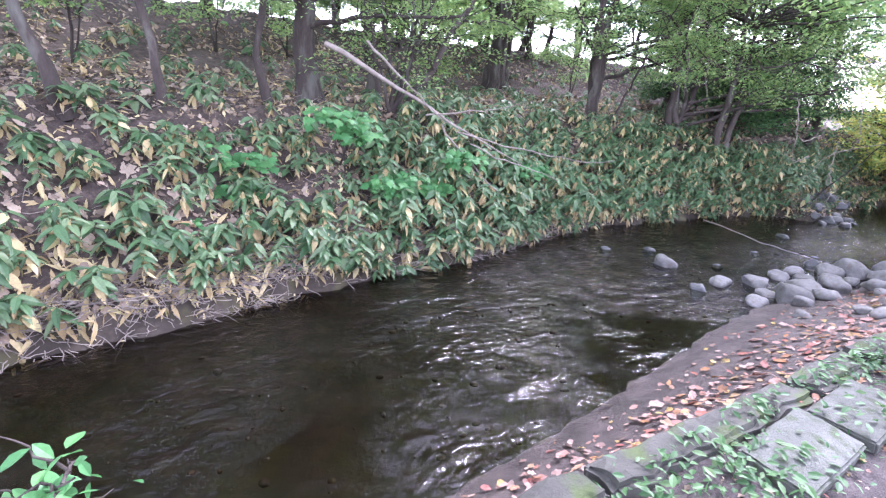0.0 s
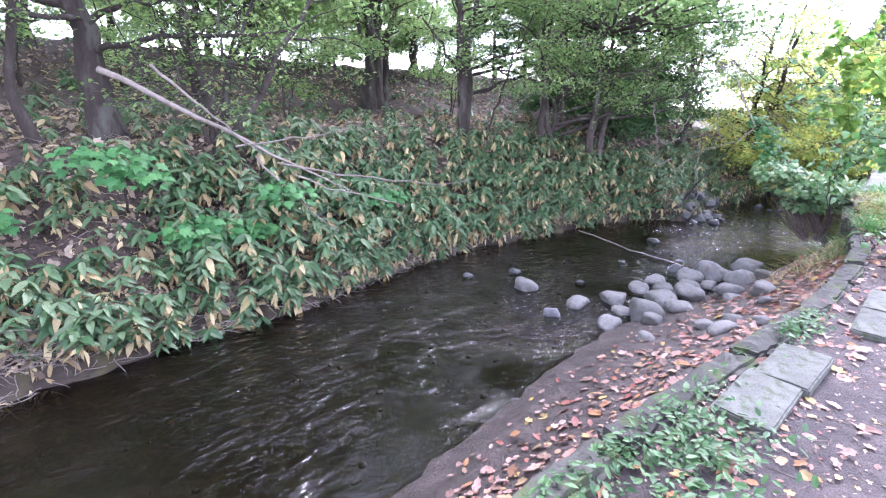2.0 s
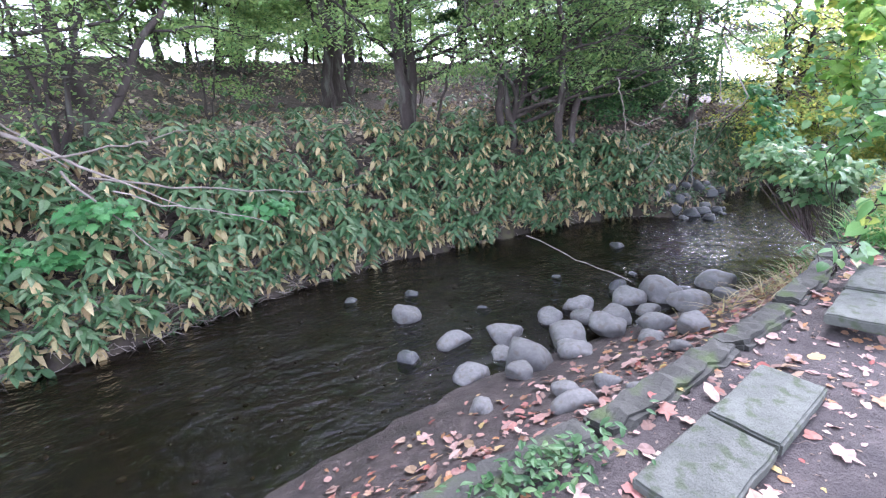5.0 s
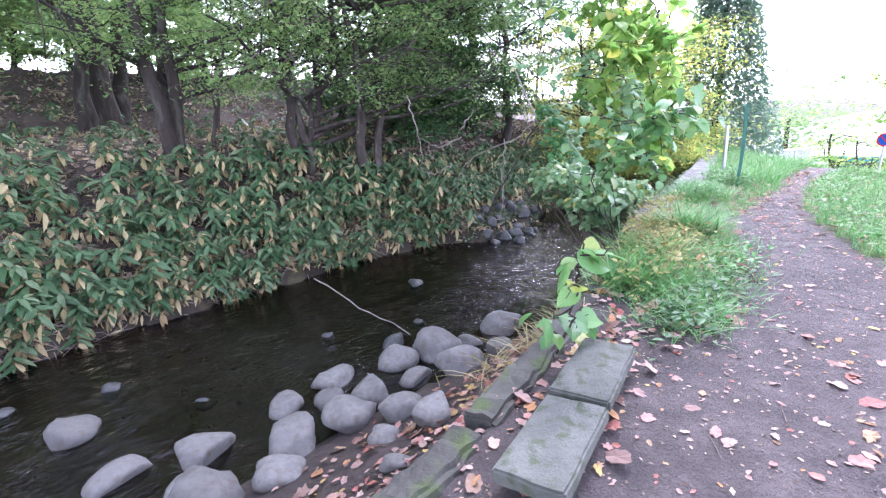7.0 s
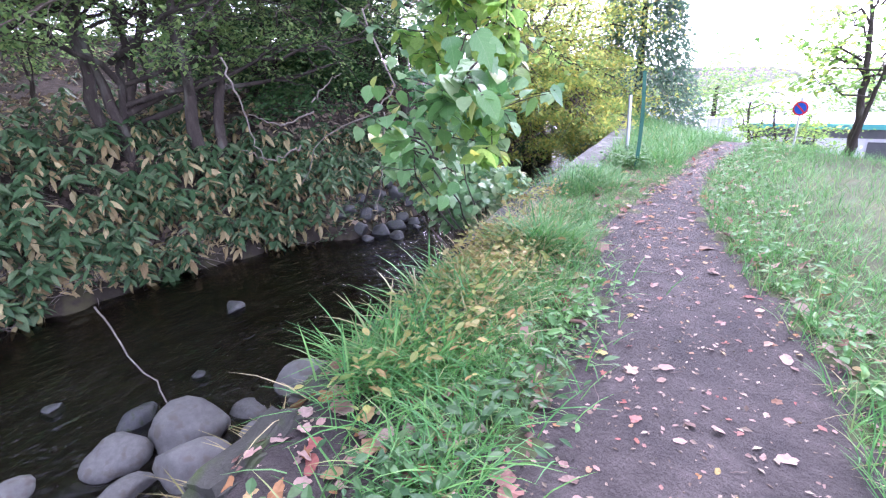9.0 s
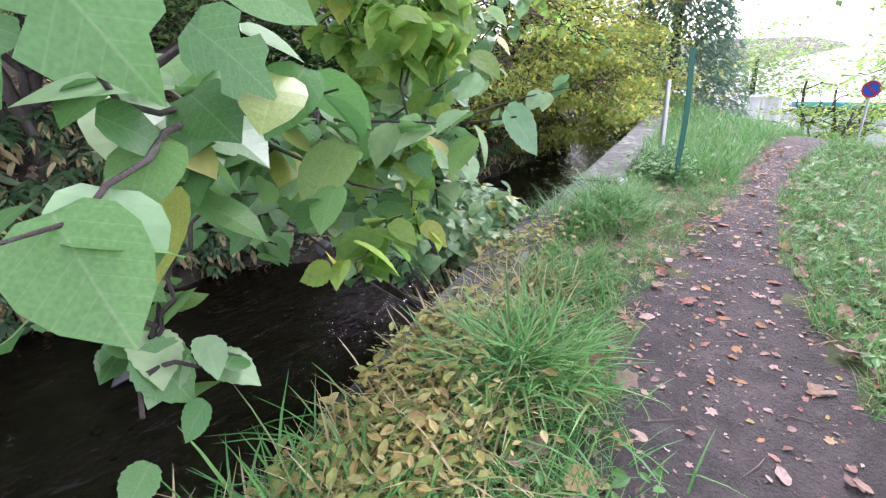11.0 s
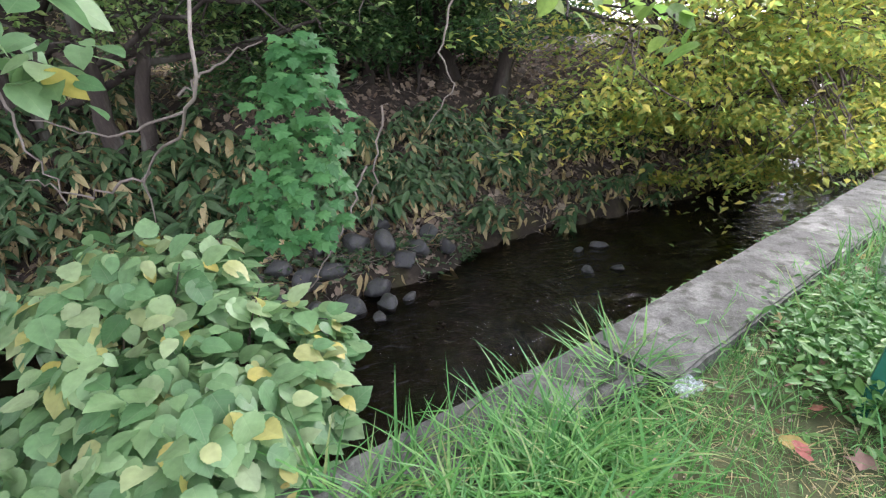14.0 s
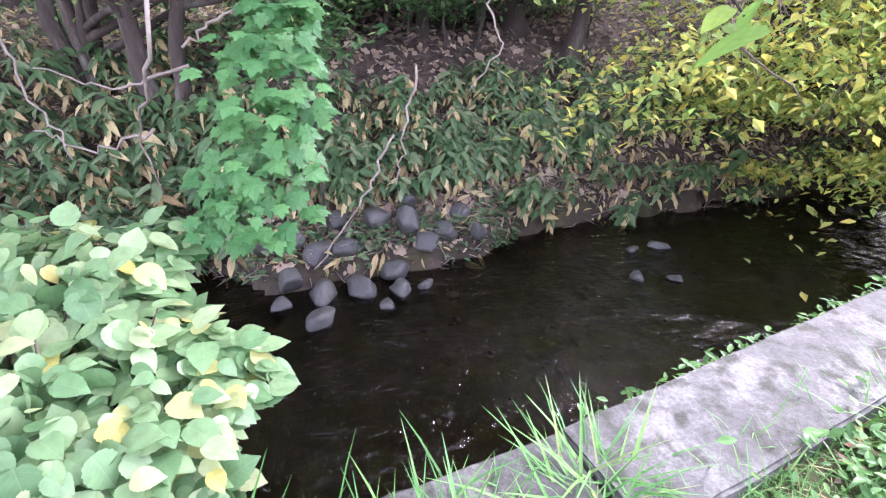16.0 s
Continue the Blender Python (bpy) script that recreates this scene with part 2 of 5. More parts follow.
def water_mat():
    m, nt, b = base_mat("stream_water")
    L = nt.links.new
    nt.nodes.remove(b)
    co = nt.nodes.new("ShaderNodeTexCoord").outputs["Object"]
    hs = []
    for s, st in ((2.2, (1, 1.6, 1)), (9, (1, 1.5, 1)), (28, (1, 1.3, 1))):
        mp = nt.nodes.new("ShaderNodeMapping")
        mp.inputs["Scale"].default_value = st
        mp.inputs["Rotation"].default_value = (0, 0, -.25)
        L(co, mp.inputs[0])
        n = nt.nodes.new("ShaderNodeTexNoise")
        n.inputs["Scale"].default_value, n.inputs["Detail"].default_value, n.inputs["Distortion"].default_value = s, 2, .6
        L(mp.outputs[0], n.inputs["Vector"])
        hs.append(n.outputs[0])
    patch_n = nt.nodes.new("ShaderNodeTexNoise")
    patch_n.inputs["Scale"].default_value, patch_n.inputs["Detail"].default_value = .55, 3
    L(co, patch_n.inputs["Vector"])
    calm = nt.nodes.new("ShaderNodeMapRange")
    calm.inputs[1].default_value, calm.inputs[2].default_value, calm.inputs[3].default_value, calm.inputs[4].default_value = .36, .54, .08, 1.0
    L(patch_n.outputs[0], calm.inputs[0])
    bp = None
    for h, d in zip(hs, (.085, .03, .004)):
        k = nt.nodes.new("ShaderNodeBump")
        k.inputs["Strength"].default_value, k.inputs["Distance"].default_value = .8, d
        L(h, k.inputs["Height"])
        L(calm.outputs[0], k.inputs["Strength"])
        if bp:
            L(bp.outputs[0], k.inputs["Normal"])
        bp = k
    gl = nt.nodes.new("ShaderNodeBsdfGlossy")
    gl.inputs["Roughness"].default_value = .06
    L(bp.outputs[0], gl.inputs["Normal"])
    tp = nt.nodes.new("ShaderNodeBsdfTransparent")
    tp.inputs[0].default_value = (.38, .345, .3, 1)
    fr = nt.nodes.new("ShaderNodeFresnel")
    fr.inputs["IOR"].default_value = 1.4
    L(bp.outputs[0], fr.inputs["Normal"])
    mx = nt.nodes.new("ShaderNodeMixShader")
    L(fr.outputs[0], mx.inputs[0])
    L(tp.outputs[0], mx.inputs[1])
    L(gl.outputs[0], mx.inputs[2])
    L(mx.outputs[0], nt.nodes["Material Output"].inputs[0])
    return m


M_WATER = water_mat()


# ---- mesh helpers ----
def mesh_np(name, V, F, mats, parent=None, smooth=False, mat_index=None):
    """One mesh object from arrays: F holds faces of one size, or is a list of faces."""
    me = bpy.data.meshes.new(name)
    V = np.asarray(V, np.float32)
    if isinstance(F, np.ndarray):
        n, k = F.shape
        me.vertices.add(len(V))
        me.vertices.foreach_set("co", V.ravel())
        me.loops.add(n * k)
        me.loops.foreach_set("vertex_index", F.astype(np.int32).ravel())
        me.polygons.add(n)
        me.polygons.foreach_set("loop_start", np.arange(0, n * k, k, dtype=np.int32))
        me.polygons.foreach_set("loop_total", np.full(n, k, np.int32))
    else:
        me.from_pydata(V.tolist(), [], F)
    for m in (mats if isinstance(mats, (list, tuple)) else [mats]):
        me.materials.append(m)
    if mat_index is not None:
        me.polygons.foreach_set("material_index", np.asarray(mat_index, np.int32))
    me.polygons.foreach_set("use_smooth", np.full(len(me.polygons), smooth))
    me.update(calc_edges=True)
    me.validate()
    ob = new(name, me)
    if parent is not None:
        ob.parent = parent
    return ob


def part(name, bm, material, parent, label="", smooth=False):
    """Links a bmesh as one mesh object under a thing."""
    me = bpy.data.meshes.new(name)
    bm.to_mesh(me)
    bm.free()
    me.materials.append(material)
    for p in me.polygons:
        p.use_smooth = smooth
    ob = new(name, me)
    ob.parent = parent
    return tagged(ob, label)


def thing(name, label, category, at=(0, 0, 0), group="", kind=""):
    ob = new(name)
    ob.location = at
    ob.empty_display_size = .1
    return tagged(ob, label, category, group, kind)


def unit(v):
    return v / np.maximum(np.linalg.norm(v, axis=-1, keepdims=True), 1e-9)


def blade(half, fold=.12, droop=.15):
    """A leaf along +x of length 1 from its half outline: midrib, two sides, folded and bent down."""
    V, F = [], []
    for x, y in half:
        z = -droop * x * x
        V += [(x, y, z + fold * y), (x, 0, z), (x, -y, z + fold * y)]
    for i in range(len(half) - 1):
        a, b = 3 * i, 3 * i + 3
        F += [(a, a + 1, b + 1, b), (a + 1, a + 2, b + 2, b + 1)]
    return np.array(V), np.array(F)


DIAMOND = (np.array([(0, 0, 0), (.45, .27, .06), (1, 0, -.1), (.45, -.27, .06)]), np.array([(0, 2, 1), (0, 3, 2)]))
LOBED = blade([(-.02, .02), (-.1, .22), (.02, .4), (.2, .46), (.26, .3), (.34, .22), (.46, .42), (.62, .36), (.66, .2), (.82, .12), (1, .006)], .12, .22)
LANCE = blade([(0, .012), (.22, .11), (.5, .12), (.78, .07), (1, .004)], .3, .3)
OVAL = blade([(0, .02), (.2, .17), (.5, .25), (.8, .14), (1, .006)], .25, .12)
HEART = blade([(-.02, .02), (-.05, .2), (.08, .36), (.28, .43), (.5, .41), (.72, .3), (.89, .12), (1, .006)], .14, .2)
SERRATE = blade([(-.02, .02), (-.06, .16), (.02, .31), (.06, .3), (.14, .39), (.18, .37), (.29, .43), (.33, .4), (.45, .41), (.48, .37), (.6, .35), (.63, .3), (.75, .24), (.78, .19), (.89, .1), (1, .006)], .14, .24)
BLADE = blade([(0, .013), (.35, .013), (.7, .009), (1, .001)], .2, .5)


def star():
    """A maple leaf: five pointed lobes round the stalk's end."""
    V, F = [(.32, 0, 0)], []
    outline = [(0, .03), (-.02, .3), (.16, .26), (.2, .55), (.42, .36), (.68, .34), (.62, .2), (1, 0)]
    pts = outline + [(x, -y) for x, y in reversed(outline[:-1])]
    for x, y in pts:
        V.append((x, y, -.25 * (x - .3) ** 2 - .25 * y * y))
    n = len(pts)
    F = [(0, i + 1, (i + 1) % n + 1) for i in range(n)]
    return np.array(V), np.array(F)


STAR = star()


def crumpled(seed, lobes=0.0, wide=.34):
    """A withered leaf: an uneven outline round the midrib, curled and wrinkled."""
    r = np.random.default_rng(seed)
    n = 14
    a = np.arange(n) / n * 2 * np.pi
    rad = 1 + lobes * np.cos(5 * a) + r.normal(0, .1, n)
    X, Y = .5 - .5 * np.cos(a) * rad, wide * np.sin(a) * rad
    X[n // 2] = 1.12
    Z = .05 + r.normal(0, .03, n) + .5 * r.uniform(.2, 1) * Y * Y - .12 * (X - .5) ** 2
    V = np.concatenate([[(.5, 0, .01)], np.stack([X, Y, np.maximum(Z, 0)], 1)])
    F = np.array([(0, (i + 1) % n + 1, i + 1) for i in range(n)])
    return V, F


WITHERED = [crumpled(1), crumpled(2, .12, .4), crumpled(3, .3, .46), crumpled(4, .05, .26), crumpled(5, .2, .4)]


def leaves(name, P, A, N, S, shape, mat, parent=None, width=None):
    """Many leaves in one mesh: places, directions, upper sides, lengths."""
    TV, TF = shape
    A = unit(np.asarray(A, float))
    Y = unit(np.cross(N, A))
    Z = np.cross(A, Y)
    S = np.asarray(S, float)[:, None, None]
    w = S if width is None else S * np.asarray(width)[:, None, None]
    V = P[:, None, :] + TV[None, :, 0, None] * A[:, None, :] * S + TV[None, :, 1, None] * Y[:, None, :] * w + TV[None, :, 2, None] * Z[:, None, :] * S
    n, k = len(P), len(TV)
    F = (TF[None] + (np.arange(n) * k)[:, None, None]).reshape(-1, TF.shape[1])
    ob = mesh_np(name, V.reshape(-1, 3), F, mat, parent)
    if mat in (M_SHRUB, M_BRIGHT, M_SHRUB_LEAF):
        uv = np.tile(TV[:, :2] + np.array([0, .5]), (n, 1))[F.ravel()]
        ob.data.uv_layers.new(name="leaf").data.foreach_set("uv", uv.astype(np.float32).ravel())
    return ob


def veined(m, strength=.2):
    """Paler midrib and side veins, by the leaf's own length and width."""
    nt = m.node_tree
    L = nt.links.new
    uv = nt.nodes.new("ShaderNodeUVMap")
    sp = nt.nodes.new("ShaderNodeSeparateXYZ")
    L(uv.outputs[0], sp.inputs[0])

    def op(kind, a, b=None):
        n = nt.nodes.new("ShaderNodeMath")
        n.operation = kind
        for i, v in enumerate((a, b)):
            if v is None:
                continue
            if isinstance(v, (int, float)):
                n.inputs[i].default_value = v
            else:
                L(v, n.inputs[i])
        return n.outputs[0]

    side = op("ABSOLUTE", op("SUBTRACT", sp.outputs[1], .5))
    rib = op("LESS_THAN", side, .011)
    slant = op("FRACT", op("MULTIPLY", op("SUBTRACT", sp.outputs[0], op("MULTIPLY", side, .75)), 7.0))
    vein = op("MULTIPLY", op("LESS_THAN", slant, .1), .6)
    both = op("MULTIPLY", op("MAXIMUM", rib, vein), strength)
    b = nt.nodes["Principled BSDF"]
    old = b.inputs["Base Color"].links[0].from_socket
    mx = nt.nodes.new("ShaderNodeMix")
    mx.data_type = "RGBA"
    L(both, mx.inputs[0])
    L(old, mx.inputs[6])
    mx.inputs[7].default_value = (.5, .58, .36, 1)
    L(mx.outputs[2], b.inputs["Base Color"])
    bp = nt.nodes.new("ShaderNodeBump")
    bp.inputs["Strength"].default_value, bp.inputs["Distance"].default_value = .5, .004
    L(slant, bp.inputs["Height"])
    L(bp.outputs[0], b.inputs["Normal"])


M_SHRUB_LEAF = leafy("shrub_leaf_single", [(.06, .17, .05), (.09, .23, .07), (.13, .29, .09), (.17, .33, .1), (.07, .19, .06), (.11, .26, .08), (.15, .31, .1), (.3, .34, .07)], .36, .42, 30, True, .5)
veined(M_SHRUB_LEAF)
veined(M_SHRUB)
veined(M_BRIGHT, .15)


def tube_arrays(pts, radii, sides=7):
    pts = np.asarray(pts, float)
    n = len(pts)
    V = []
    ref = np.array([.31, .92, .2])
    for i in range(n):
        t = unit(pts[min(i + 1, n - 1)] - pts[max(i - 1, 0)])
        u = unit(np.cross(t, ref))
        v = np.cross(t, u)
        a = np.linspace(0, 2 * math.pi, sides, endpoint=False)
        V.append(pts[i] + radii[i] * (np.cos(a)[:, None] * u + np.sin(a)[:, None] * v))
    V = np.concatenate(V)
    F = []
    for i in range(n - 1):
        for j in range(sides):
            F.append((i * sides + j, i * sides + (j + 1) % sides, (i + 1) * sides + (j + 1) % sides, (i + 1) * sides + j))
    return V, np.array(F)


def tubes(name, runs, mat, parent=None, sides=6):
    Vs, Fs, o = [], [], 0
    for pts, radii in runs:
        V, F = tube_arrays(pts, radii, sides)
        Vs.append(V)
        Fs.append(F + o)
        o += len(V)
    return mesh_np(name, np.concatenate(Vs), np.concatenate(Fs), mat, parent, smooth=True)


def wander(a, b, n, amp, sag=0.0):
    """A crooked line from a to b."""
    a, b = np.asarray(a, float), np.asarray(b, float)
    k = np.linspace(0, 1, n)[:, None]
    off = np.cumsum(rng.normal(0, amp, (n, 3)), 0)
    off -= k * off[-1]
    p = a + (b - a) * k + off
    p[:, 2] -= sag * (4 * k * (1 - k))[:, 0]
    return p


def on_ground(x, y, lift=0.0):
    return np.stack([x, y, height(x, y) + lift], 1)
# ---- ground, one sheet ----
gx = np.concatenate([-np.geomspace(8, 400, 14)[::-1], np.arange(-7.8, 24, .13), np.geomspace(24, 500, 34)])
gy = np.concatenate([-np.geomspace(3, 400, 22)[::-1], np.arange(-2.9, 12, .12), np.geomspace(12, 500, 26)])
GX, GY = np.meshgrid(gx, gy, indexing="ij")
GZ = height(GX, GY)
nx, ny = GX.shape
idx = np.arange(nx * ny).reshape(nx, ny)
GF = np.stack([idx[:-1, :-1], idx[1:, :-1], idx[1:, 1:], idx[:-1, 1:]], -1).reshape(-1, 4)
cx, cy = (GX[:-1, :-1] + GX[1:, 1:]).ravel() / 2, (GY[:-1, :-1] + GY[1:, 1:]).ravel() / 2
wob = .12 * wobble(cx, cy, .8) + .07 * wobble(cx, cy, .3)
on_path = (cy < np.interp(cx, *PATH_L) + wob) & (cy > np.interp(cx, *PATH_R) + wob) & (cx < 19.5)
gm = np.where(cy < wall_y(cx), np.where(on_path | ((cx < 9.8 + wob) & (cy > np.interp(cx, *PATH_R) + 2 * wob)), 0, 1),
              np.where(cy < near_y(cx), 2, np.where(cy < far_y(cx) + .22, 3, 4)))
gm = np.where((cx > 33) & (cy < wall_y(cx) - 3), 5, gm)
ground = mesh_np("ground", np.stack([GX, GY, GZ], -1).reshape(-1, 3), GF, [M_SOIL, M_GRASSG, M_SHORE, M_BED, M_LITTER, M_ROAD], smooth=True, mat_index=gm)
tagged(ground, "earth ground with dirt path, silt shore and littered bank", "ground", kind="structure")

ws = np.concatenate([np.arange(-10, 26, .5), np.arange(26, 61, 4)])
WV = np.concatenate([np.stack([ws, near_y(ws) - .05 - .12 * (ws < 12.3), 0 * ws + WATER], 1), np.stack([ws, far_y(ws) + .3, 0 * ws + WATER], 1)])
k = np.arange(len(ws) - 1)
water = mesh_np("water", WV, np.stack([k, k + 1, k + 1 + len(ws), k + len(ws)], 1), M_WATER, smooth=True)
tagged(water, "shallow dark rippled stream water over brown bed", "stream", kind="structure")


# ---- concrete wall, kerb and pavers ----
def block(name, L, B, H, mat, parent, m, rough=.006, cuts=(10, 4, 3), bev=.012, label=""):
    """A worn block with its top face at z = 0."""
    bm = bmesh.new()
    bmesh.ops.create_cube(bm, size=1)
    bmesh.ops.scale(bm, vec=(L, B, H), verts=bm.verts)
    bmesh.ops.translate(bm, vec=(0, 0, -H / 2), verts=bm.verts)
    bmesh.ops.subdivide_edges(bm, edges=[e for e in bm.edges if e.calc_length() > .12], cuts=4, use_grid_fill=True)
    bmesh.ops.subdivide_edges(bm, edges=[e for e in bm.edges if e.calc_length() > .16], cuts=2, use_grid_fill=True)
    sharp = [e for e in bm.edges if e.is_manifold and e.calc_face_angle() > 1]
    bmesh.ops.bevel(bm, geom=sharp, offset=bev, segments=2, affect="EDGES")
    off = Vector((random.random() * 50, random.random() * 50, 3))
    for v in bm.verts:
        v.co += Vector((noise.noise(v.co * 9 + off), noise.noise(v.co * 9 - off), noise.noise(v.co * 11 + off * 2))) * rough
    ob = part(name, bm, mat, parent, label)
    ob.matrix_local = m
    return ob


wall = thing("retaining_wall", "weathered grey concrete retaining wall along the stream", "retaining wall", kind="structure")
xw = [11.3, 13.0, 14.75, 16.9, 18.8, 20.7, 22.6, 25.5]
for a, b in zip(xw[:-1], xw[1:]):
    ya, yb = float(wall_y(a)), float(wall_y(b))
    ang, L = math.atan2(yb - ya, b - a), math.hypot(yb - ya, b - a)
    wide = .34 if a < 14.4 else .42
    m = pose((a + b) / 2, (ya + yb) / 2, .06 + random.uniform(-.012, .012), 0, 0, math.degrees(ang)) @ pose(0, -wide / 2 + .02, 0)
    block("wall_block", L - .004, wide, 1.6, M_CONC, wall, m, .009)
    block("wall_footing", L - .002, .2, 1.4, M_MOSS, wall, m @ pose(0, wide / 2 + .03, -.17, -6), .02, bev=.03)

kerb = thing("stone_kerb", "low mossy old stone kerb above the stream's shore", "kerb", kind="structure")
x = -1.0
while x < 11.2:
    L = random.uniform(.5, 1.5)
    ya, yb = float(wall_y(x)), float(wall_y(x + L))
    ang = math.atan2(yb - ya, L)
    m = pose(x + L / 2, (ya + yb) / 2 - .01 + random.uniform(-.012, .012), random.uniform(-.005, .025), random.uniform(-12, -6), random.uniform(-1, 1), math.degrees(ang) + random.uniform(-1, 1))
    block("kerb_stone", L - random.uniform(.005, .05), .19, .5, M_MOSS, kerb, m, .03, bev=.025)
    x += L

for px_, py_, ang, tilt, z in ((2.1, .74, 8, 2, .03), (2.69, .8, 8, -2, .03), (4.24, .9, 7, 3, .03), (4.79, .94, 6, -2, .03), (5.96, .84, 9, 2, .035), (6.53, .93, 9, 1, .04),
                               (7.8, 1.1, 13, -4, .105), (8.36, 1.235, 13, -3, .11), (10.3, 1.82, 16, 2, .05)):
    t = thing("paving_slab", "lichen-covered grey concrete paving slab lying beside the path", "paving slab", group="slabs along the kerb")
    t.matrix_world = pose(px_, py_, z, tilt, random.uniform(-2, 2), ang)
    block("slab", .55, .27, .065, M_PAVER, t, Matrix(), .006, bev=.01)


# ---- stones ----
def stone_mesh(seed, flat=.62, cuts=2):
    bm = bmesh.new()
    bmesh.ops.create_icosphere(bm, subdivisions=3, radius=1)
    r = random.Random(seed)
    off = Vector((r.uniform(0, 99), r.uniform(0, 99), r.uniform(0, 99)))
    for v in bm.verts:
        d = 1 + .42 * noise.noise(v.co * .9 + off) + .12 * noise.noise(v.co * 2.3 + off)
        v.co = Vector((v.co.x * d, v.co.y * d * r.uniform(.82, .84), v.co.z * d * flat))
    for k in range(cuts):
        # worn facets
        nn = Vector((r.gauss(0, 1), r.gauss(0, 1), r.gauss(0, .7))).normalized()
        lim = r.uniform(.55, .8) * max(v.co.dot(nn) for v in bm.verts)
        for v in bm.verts:
            q = v.co.dot(nn) - lim
            if q > 0:
                v.co -= nn * q * .92
    me = bpy.data.meshes.new("stone")
    bm.to_mesh(me)
    bm.free()
    for p in me.polygons:
        p.use_smooth = True
    return me


STONES = [stone_mesh(i, random.uniform(.5, .75)) for i in range(9)]
STONES_D = [stone_mesh(40 + i, random.uniform(.5, .75), 11) for i in range(9)]
for s in STONES:
    s.materials.append(M_STONE)
for s in STONES_D:
    s.materials.append(M_DARKSTONE)


def stones(spots, meshes, label, group, sink=.3):
    for i, (x, y, r) in enumerate(spots):
        ob = new("stone", meshes[random.randrange(len(meshes))])
        z = max(float(height(x, y)), WATER - .05)
        ob.matrix_world = pose(x, y, z + r * sink, random.uniform(-12, 12), random.uniform(-12, 12), random.uniform(0, 360)) @ Matrix.Diagonal((r * 1.05, r * 1.05, r, 1))
        tagged(ob, label, "stone", group)


stones([(6.45, 4.86, .2), (6.64, 4.0, .18), (6.48, 3.33, .17), (7.16, 3.77, .21), (7.89, 3.9, .16), (8.4, 3.96, .19), (8.2, 3.69, .15), (8.52, 3.47, .21), (9.47, 3.62, .28), (9.34, 3.12, .25),
        (9.03, 3.77, .2), (8.98, 3.4, .16), (8.38, 2.85, .19), (8.36, 2.43, .17), (8.15, 3.24, .24), (7.66, 3.39, .25)],
       STONES, "smooth grey river stone at the water's edge", "river stones on the shore")
stones([(7.42, 3.0, .18), (6.98, 3.17, .26), (6.94, 3.52, .16), (6.74, 2.95, .15), (8.06, 2.66, .12), (7.82, 2.2, .09), (6.92, 2.16, .09), (6.9, 1.88, .09), (6.68, 2.29, .11), (6.52, 2.06, .14), (6.12, 2.64, .11), (10.4, 3.46, .27), (9.9, 3.55, .14), (9.75, 2.95, .17)],
       STONES, "smooth grey river stone half sunk in the silt", "river stones on the shore", .2)
stones([(6.1, 3.95, .16), (6.0, 5.76, .13), (6.8, 5.52, .13), (10.75, 5.45, .17), (9.28, 4.13, .2), (7.4, 4.6, .1), (9.9, 4.4, .1), (8.9, 4.9, .1)],
       STONES_D, "dark wet stone standing in the stream", "stones in the stream", .1)
stones([(13.72, 5.7, .18), (13.75, 6.1, .21), (14.12, 6.12, .2), (14.5, 6.02, .15), (14.33, 5.82, .1), (13.72, 6.42, .2), (13.4, 6.3, .17), (14.0, 6.5, .18), (14.84, 6.43, .18), (13.35, 6.02, .12)],
       STONES_D, "dark grey stone in a heap on the far shore", "stone heap on the far shore", .3)
stones([(15.05, 6.62, .18), (15.4, 6.6, .14), (14.66, 6.7, .2), (13.5, 6.62, .17), (14.73, 6.05, .1), (14.45, 6.4, .2), (15.3, 6.85, .16), (14.35, 6.74, .19), (13.95, 6.8, .17), (14.7, 6.95, .16), (13.2, 6.55, .14), (14.2, 6.98, .15)],
       STONES_D, "dark grey stone in a heap on the far shore", "stone heap on the far shore", .45)
stones([(17.13, 6.23, .1), (17.45, 6.23, .14), (16.86, 5.71, .12), (17.2, 5.6, .1)], STONES_D, "dark stone with caught leaves in the stream", "stones in the stream", .2)


